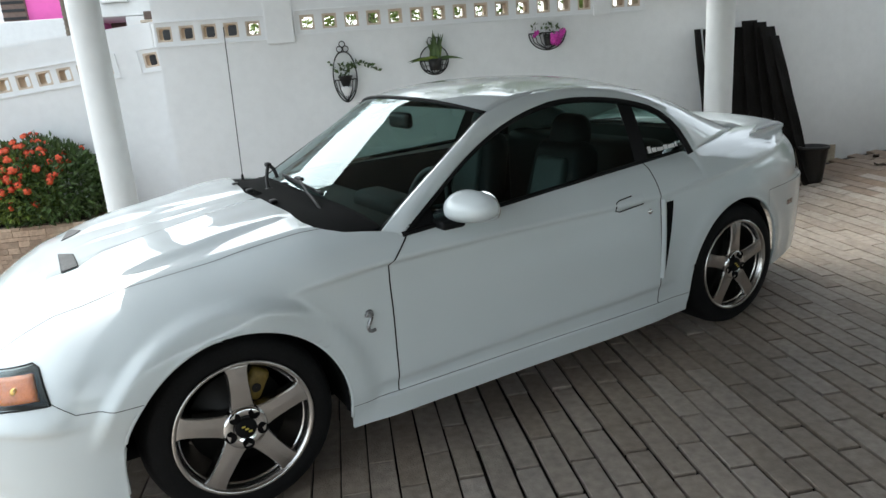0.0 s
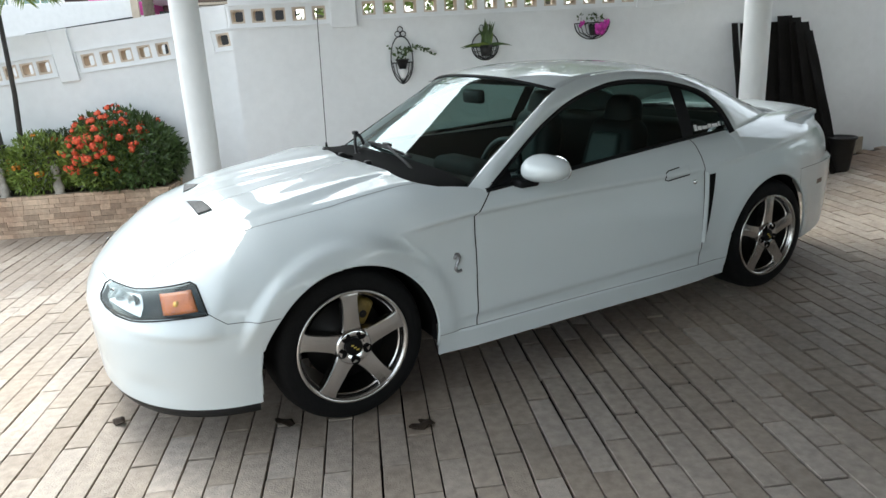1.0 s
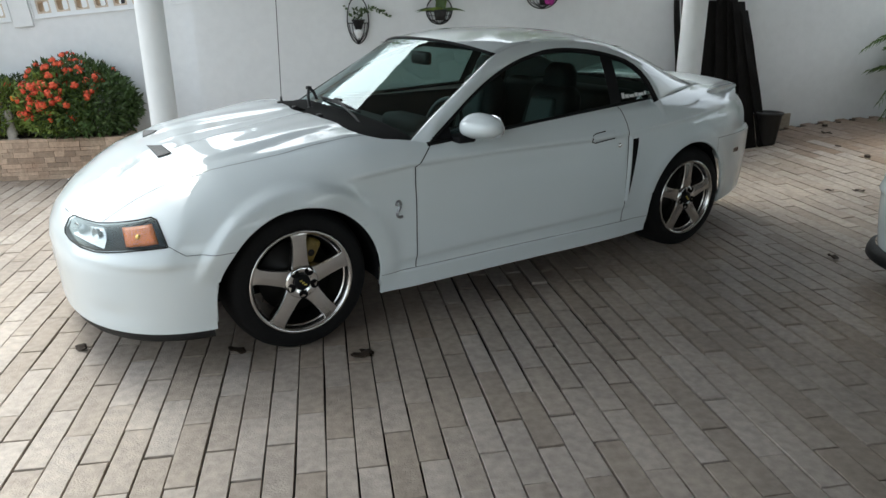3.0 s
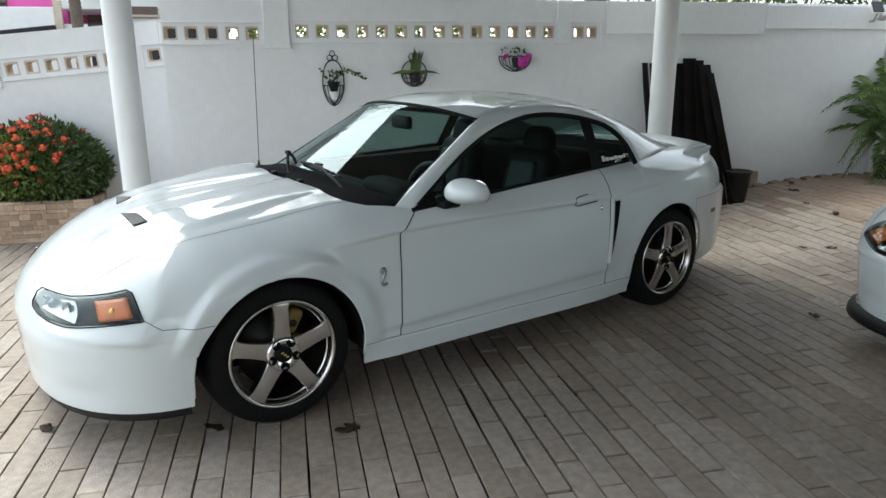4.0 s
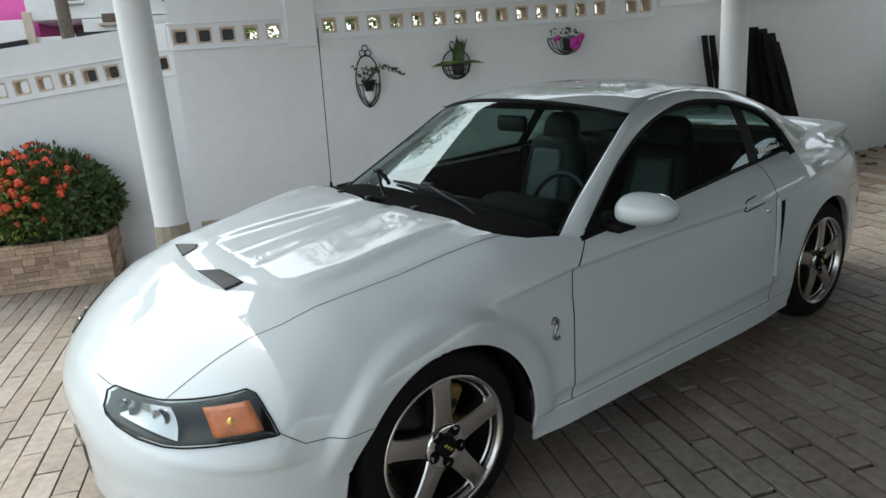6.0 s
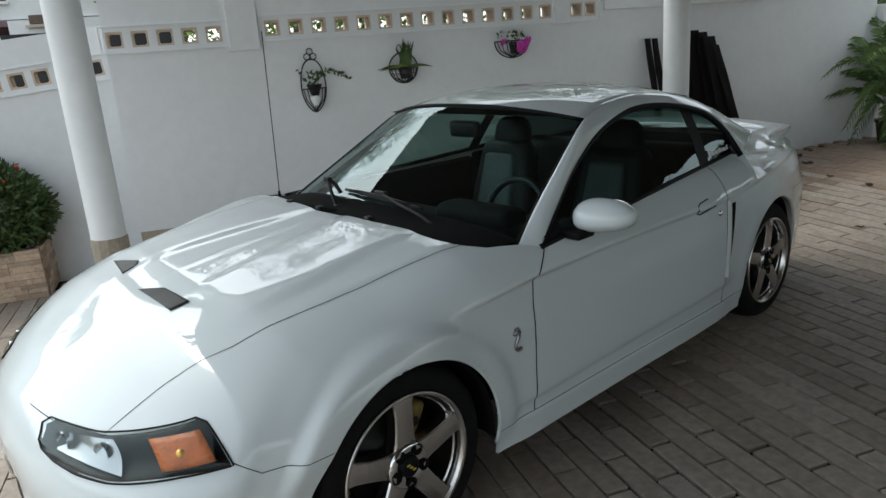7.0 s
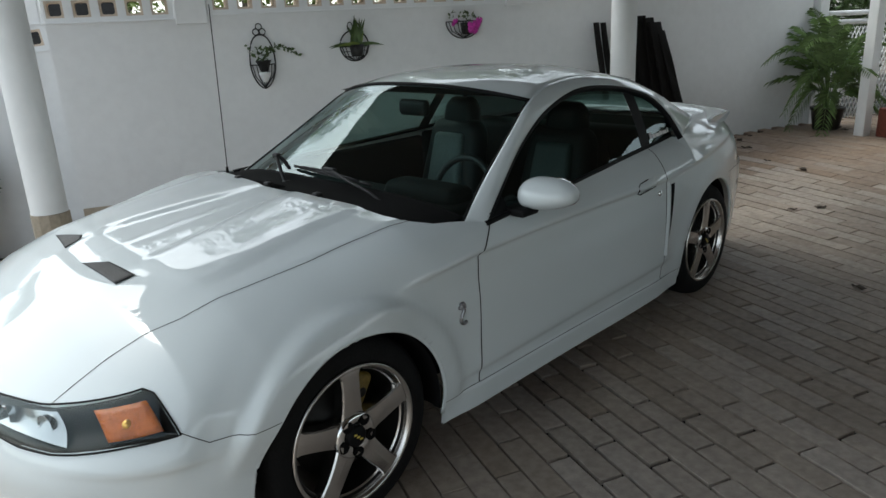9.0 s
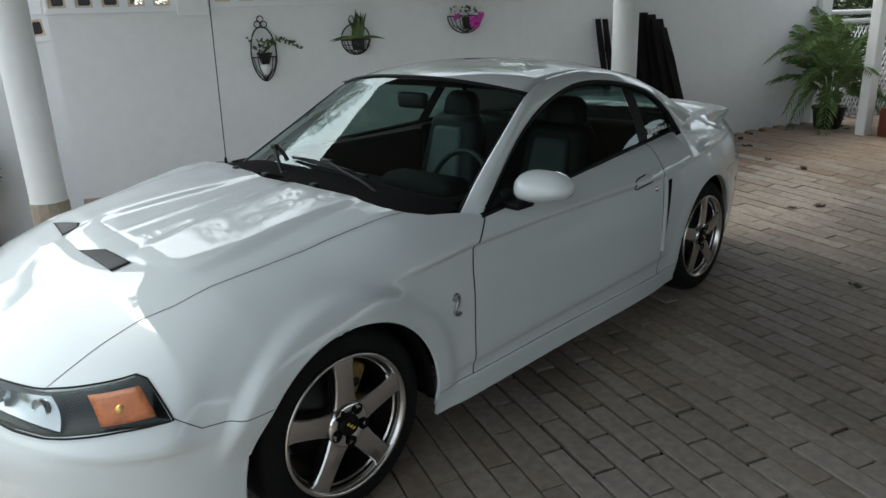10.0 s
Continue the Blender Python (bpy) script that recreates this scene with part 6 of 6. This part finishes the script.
block(hw, "sill", -2.10, -1.50, 2.25, 2.29, 8.90, 9.0, M_CREAM)
block(hw, "ledge", -2.66, -2.26, 2.58, 2.62, 9.0, 9.1, M_HOUSE)
HX, HY = -3.6, 9.6
hp = tagged(empty("pink_house", Matrix.Translation((HX, HY, 0))), "bright pink upper storey with brown louvred shutters", "house")
block(hp, "wall", -3.96, -3.05, 0.0, 3.3, 9.6, 12.0, M_PINK)
block(hp, "side_wall", -4.5, -3.96, 0.0, 3.3, 9.9, 12.0, M_HOUSE)
block(hp, "shutter", -4.30, -3.94, 2.43, 3.2, 9.55, 9.62, M_SHUTTER)
for k in range(6):
    block(hp, "slat", -4.29, -3.95, 2.46 + 0.12 * k, 2.50 + 0.12 * k, 9.52, 9.56, M_DARKROOF, 0.003)
block(hp, "shutter", -3.04, -2.85, 2.45, 3.2, 9.56, 9.62, M_SHUTTER)
HX, HY = -5.6, 12.0
hg = tagged(empty("apartment_house", Matrix.Translation((HX, HY, 0))), "pale house with green glazed windows and balconies", "house")
block(hg, "wall", -7.8, -5.2, 0.0, 4.6, 12.0, 15.0, M_HOUSE)
for fl in range(2):
    for k in range(3):
        block(hg, "window", -7.6 + 0.8 * k, -7.05 + 0.8 * k, 2.55 + 1.0 * fl, 3.15 + 1.0 * fl, 11.97, 12.01, M_BLUEGLASS, 0.006)
    block(hg, "balcony", -7.7, -5.3, 2.40 + 1.0 * fl, 2.46 + 1.0 * fl, 11.55, 12.0, M_CREAM, 0.006)
    for k in range(16):
        block(hg, "baluster", -7.7 + 0.158 * k, -7.68 + 0.158 * k, 2.46 + 1.0 * fl, 2.74 + 1.0 * fl, 11.57, 11.59, M_HOUSE, 0.0)

tp = tagged(empty("palm_trunk", Matrix.Translation((-1.53, 4.0, 0))), "tall ringed grey palm trunk beyond the wall", "palm")
ring = []
for k in range(140):
    z = 0.04 * k
    ring += [(0.056 - 0.0001 * k, z), (0.061 - 0.0001 * k, z + 0.024), (0.055 - 0.0001 * k, z + 0.036)]
link_mesh("trunk", *lathe(ring, 16), M_TRUNK, tp)
rngp = random.Random(18)
for i in range(10):
    rib, lf = frond(rngp, (0, 0, 5.6), i * 0.63, 1.6, 0.9, 0.9, 26, 0.35, 0.015)
    link_mesh("frond", *join([rib, lf]), M_LEAFPALM, tp, False)


def tree(at, height, spread, seed, m):
    rng = random.Random(seed)
    t = tagged(empty("garden_tree", Matrix.Translation(at)), "leafy green garden tree beyond the wall", "tree", "garden trees")
    top = Vector((rng.uniform(-0.2, 0.2), rng.uniform(-0.2, 0.2), height * 0.55))
    link_mesh("trunk", *tube([(0, 0, -0.1), top * 0.5 + Vector((0.05, 0, 0)), top], 0.10, 10, taper=0.5), M_TRUNK, t)
    spots = []
    for k in range(7):
        a = 2 * math.pi * k / 7 + rng.uniform(-0.3, 0.3)
        tip = top + Vector((math.cos(a) * spread * rng.uniform(0.4, 0.9), math.sin(a) * spread * rng.uniform(0.4, 0.9), height * rng.uniform(-0.15, 0.40)))
        link_mesh("limb", *tube([top * 0.8, (top + tip) / 2 + Vector((0, 0, 0.1)), tip], 0.045, 6, taper=0.35), M_TRUNK, t)
        spots += cloud(rng, tip, (spread * 0.42, spread * 0.42, height * 0.17), 800, 0.3)
    spots += cloud(rng, top * 0.9, (spread * 0.7, spread * 0.7, height * 0.35), 500, 0.4)
    ob = link_mesh("crown", *leaves(rng, spots, 0.10, 0.42), m, t, False)
    ob["kind"] = "stuff"
    return t


for i, (tx, ty, th, ts, tm) in enumerate(((1.3, 6.6, 4.8, 1.6, M_LEAFLIGHT), (2.9, 5.8, 4.6, 1.5, M_LEAFLIGHT), (4.9, 6.6, 5.0, 1.7, M_LEAF), (7.4, 6.8, 4.2, 1.4, M_LEAFLIGHT), (8.6, 5.2, 3.2, 1.3, M_LEAF), (9.6, 3.6, 2.9, 1.0, M_LEAF), (-0.2, 8.2, 5.2, 1.5, M_LEAF))):
    tree((tx, ty, 0), th, ts, 40 + i, tm)

for i, (bx, bz) in enumerate(((0.35, 1.75), (1.25, 1.85), (2.2, 1.8), (3.15, 1.9))):
    bush("garden_shrub", "light green leafy shrub beyond the wall", (bx, 4.9 + 0.15 * (i % 2), bz), (0.44, 0.34, 0.42), 700, 0.085, M_LEAFLIGHT, 110 + i, 0, None, 0.0)

# unseen greenery added behind the south wall, covering the low sky there
for i in range(7):
    bush("hedge_bush", "tall dark green hedge bush behind the low wall", (-3.8 + 2.2 * i, -12.2, 1.2), (1.3, 0.6, 1.3), 1500, 0.22, M_LEAF, 60 + i, 0, None, 0.0)

for i in range(6):
    bush("hedge_bush", "tall dark green hedge bush behind the low wall", (14.6, -6.0 + 2.2 * i, 1.35), (0.6, 1.3, 1.4), 1500, 0.22, M_LEAF, 80 + i, 0, None, 0.0)

# ---- litter on the paving ----


def litter(x, y, size, seed, name="fallen_leaf", label="dry dark fallen leaf on the paving"):
    rng = random.Random(seed)
    v = []
    for i in range(7):
        for k in range(4):
            u, w = i / 6, k / 3 - 0.5
            sh = math.sin(math.pi * (0.08 + 0.84 * u))
            v.append((size * (u - 0.5), size * 0.5 * w * sh + rng.uniform(-0.004, 0.004), 0.004 + size * 0.18 * abs(math.sin(5 * u + seed)) * rng.uniform(0.5, 1.0)))
    ob = link_mesh(name, v, grid_faces(7, 4), M_LITTER, None, True)
    ob.modifiers.new("thickness", "SOLIDIFY").thickness = 0.003
    ob.matrix_world = pose(x, y, ground_z(x, y) + 0.001, 0, 0, rng.uniform(0, 360))
    return tagged(ob, label, "leaf", "fallen leaves")


litter(0.56, -0.958, 0.10, 1)
litter(0.585, -0.93, 0.07, 9)
litter(0.005, -0.815, 0.10, 2)
litter(-0.711, -0.651, 0.09, 3)
for i, (lx, ly) in enumerate(((4.45, 1.1), (4.62, 0.99), (5.3, 1.75), (5.35, 2.2), (3.5, -0.2), (5.8, 3.0), (6.0, 3.05), (6.2, 3.1), (5.6, 2.7), (5.15, 3.05), (6.9, 2.6), (7.0, 2.75))):
    litter(lx, ly, 0.07 + 0.02 * (i % 3), 20 + i)

pave()
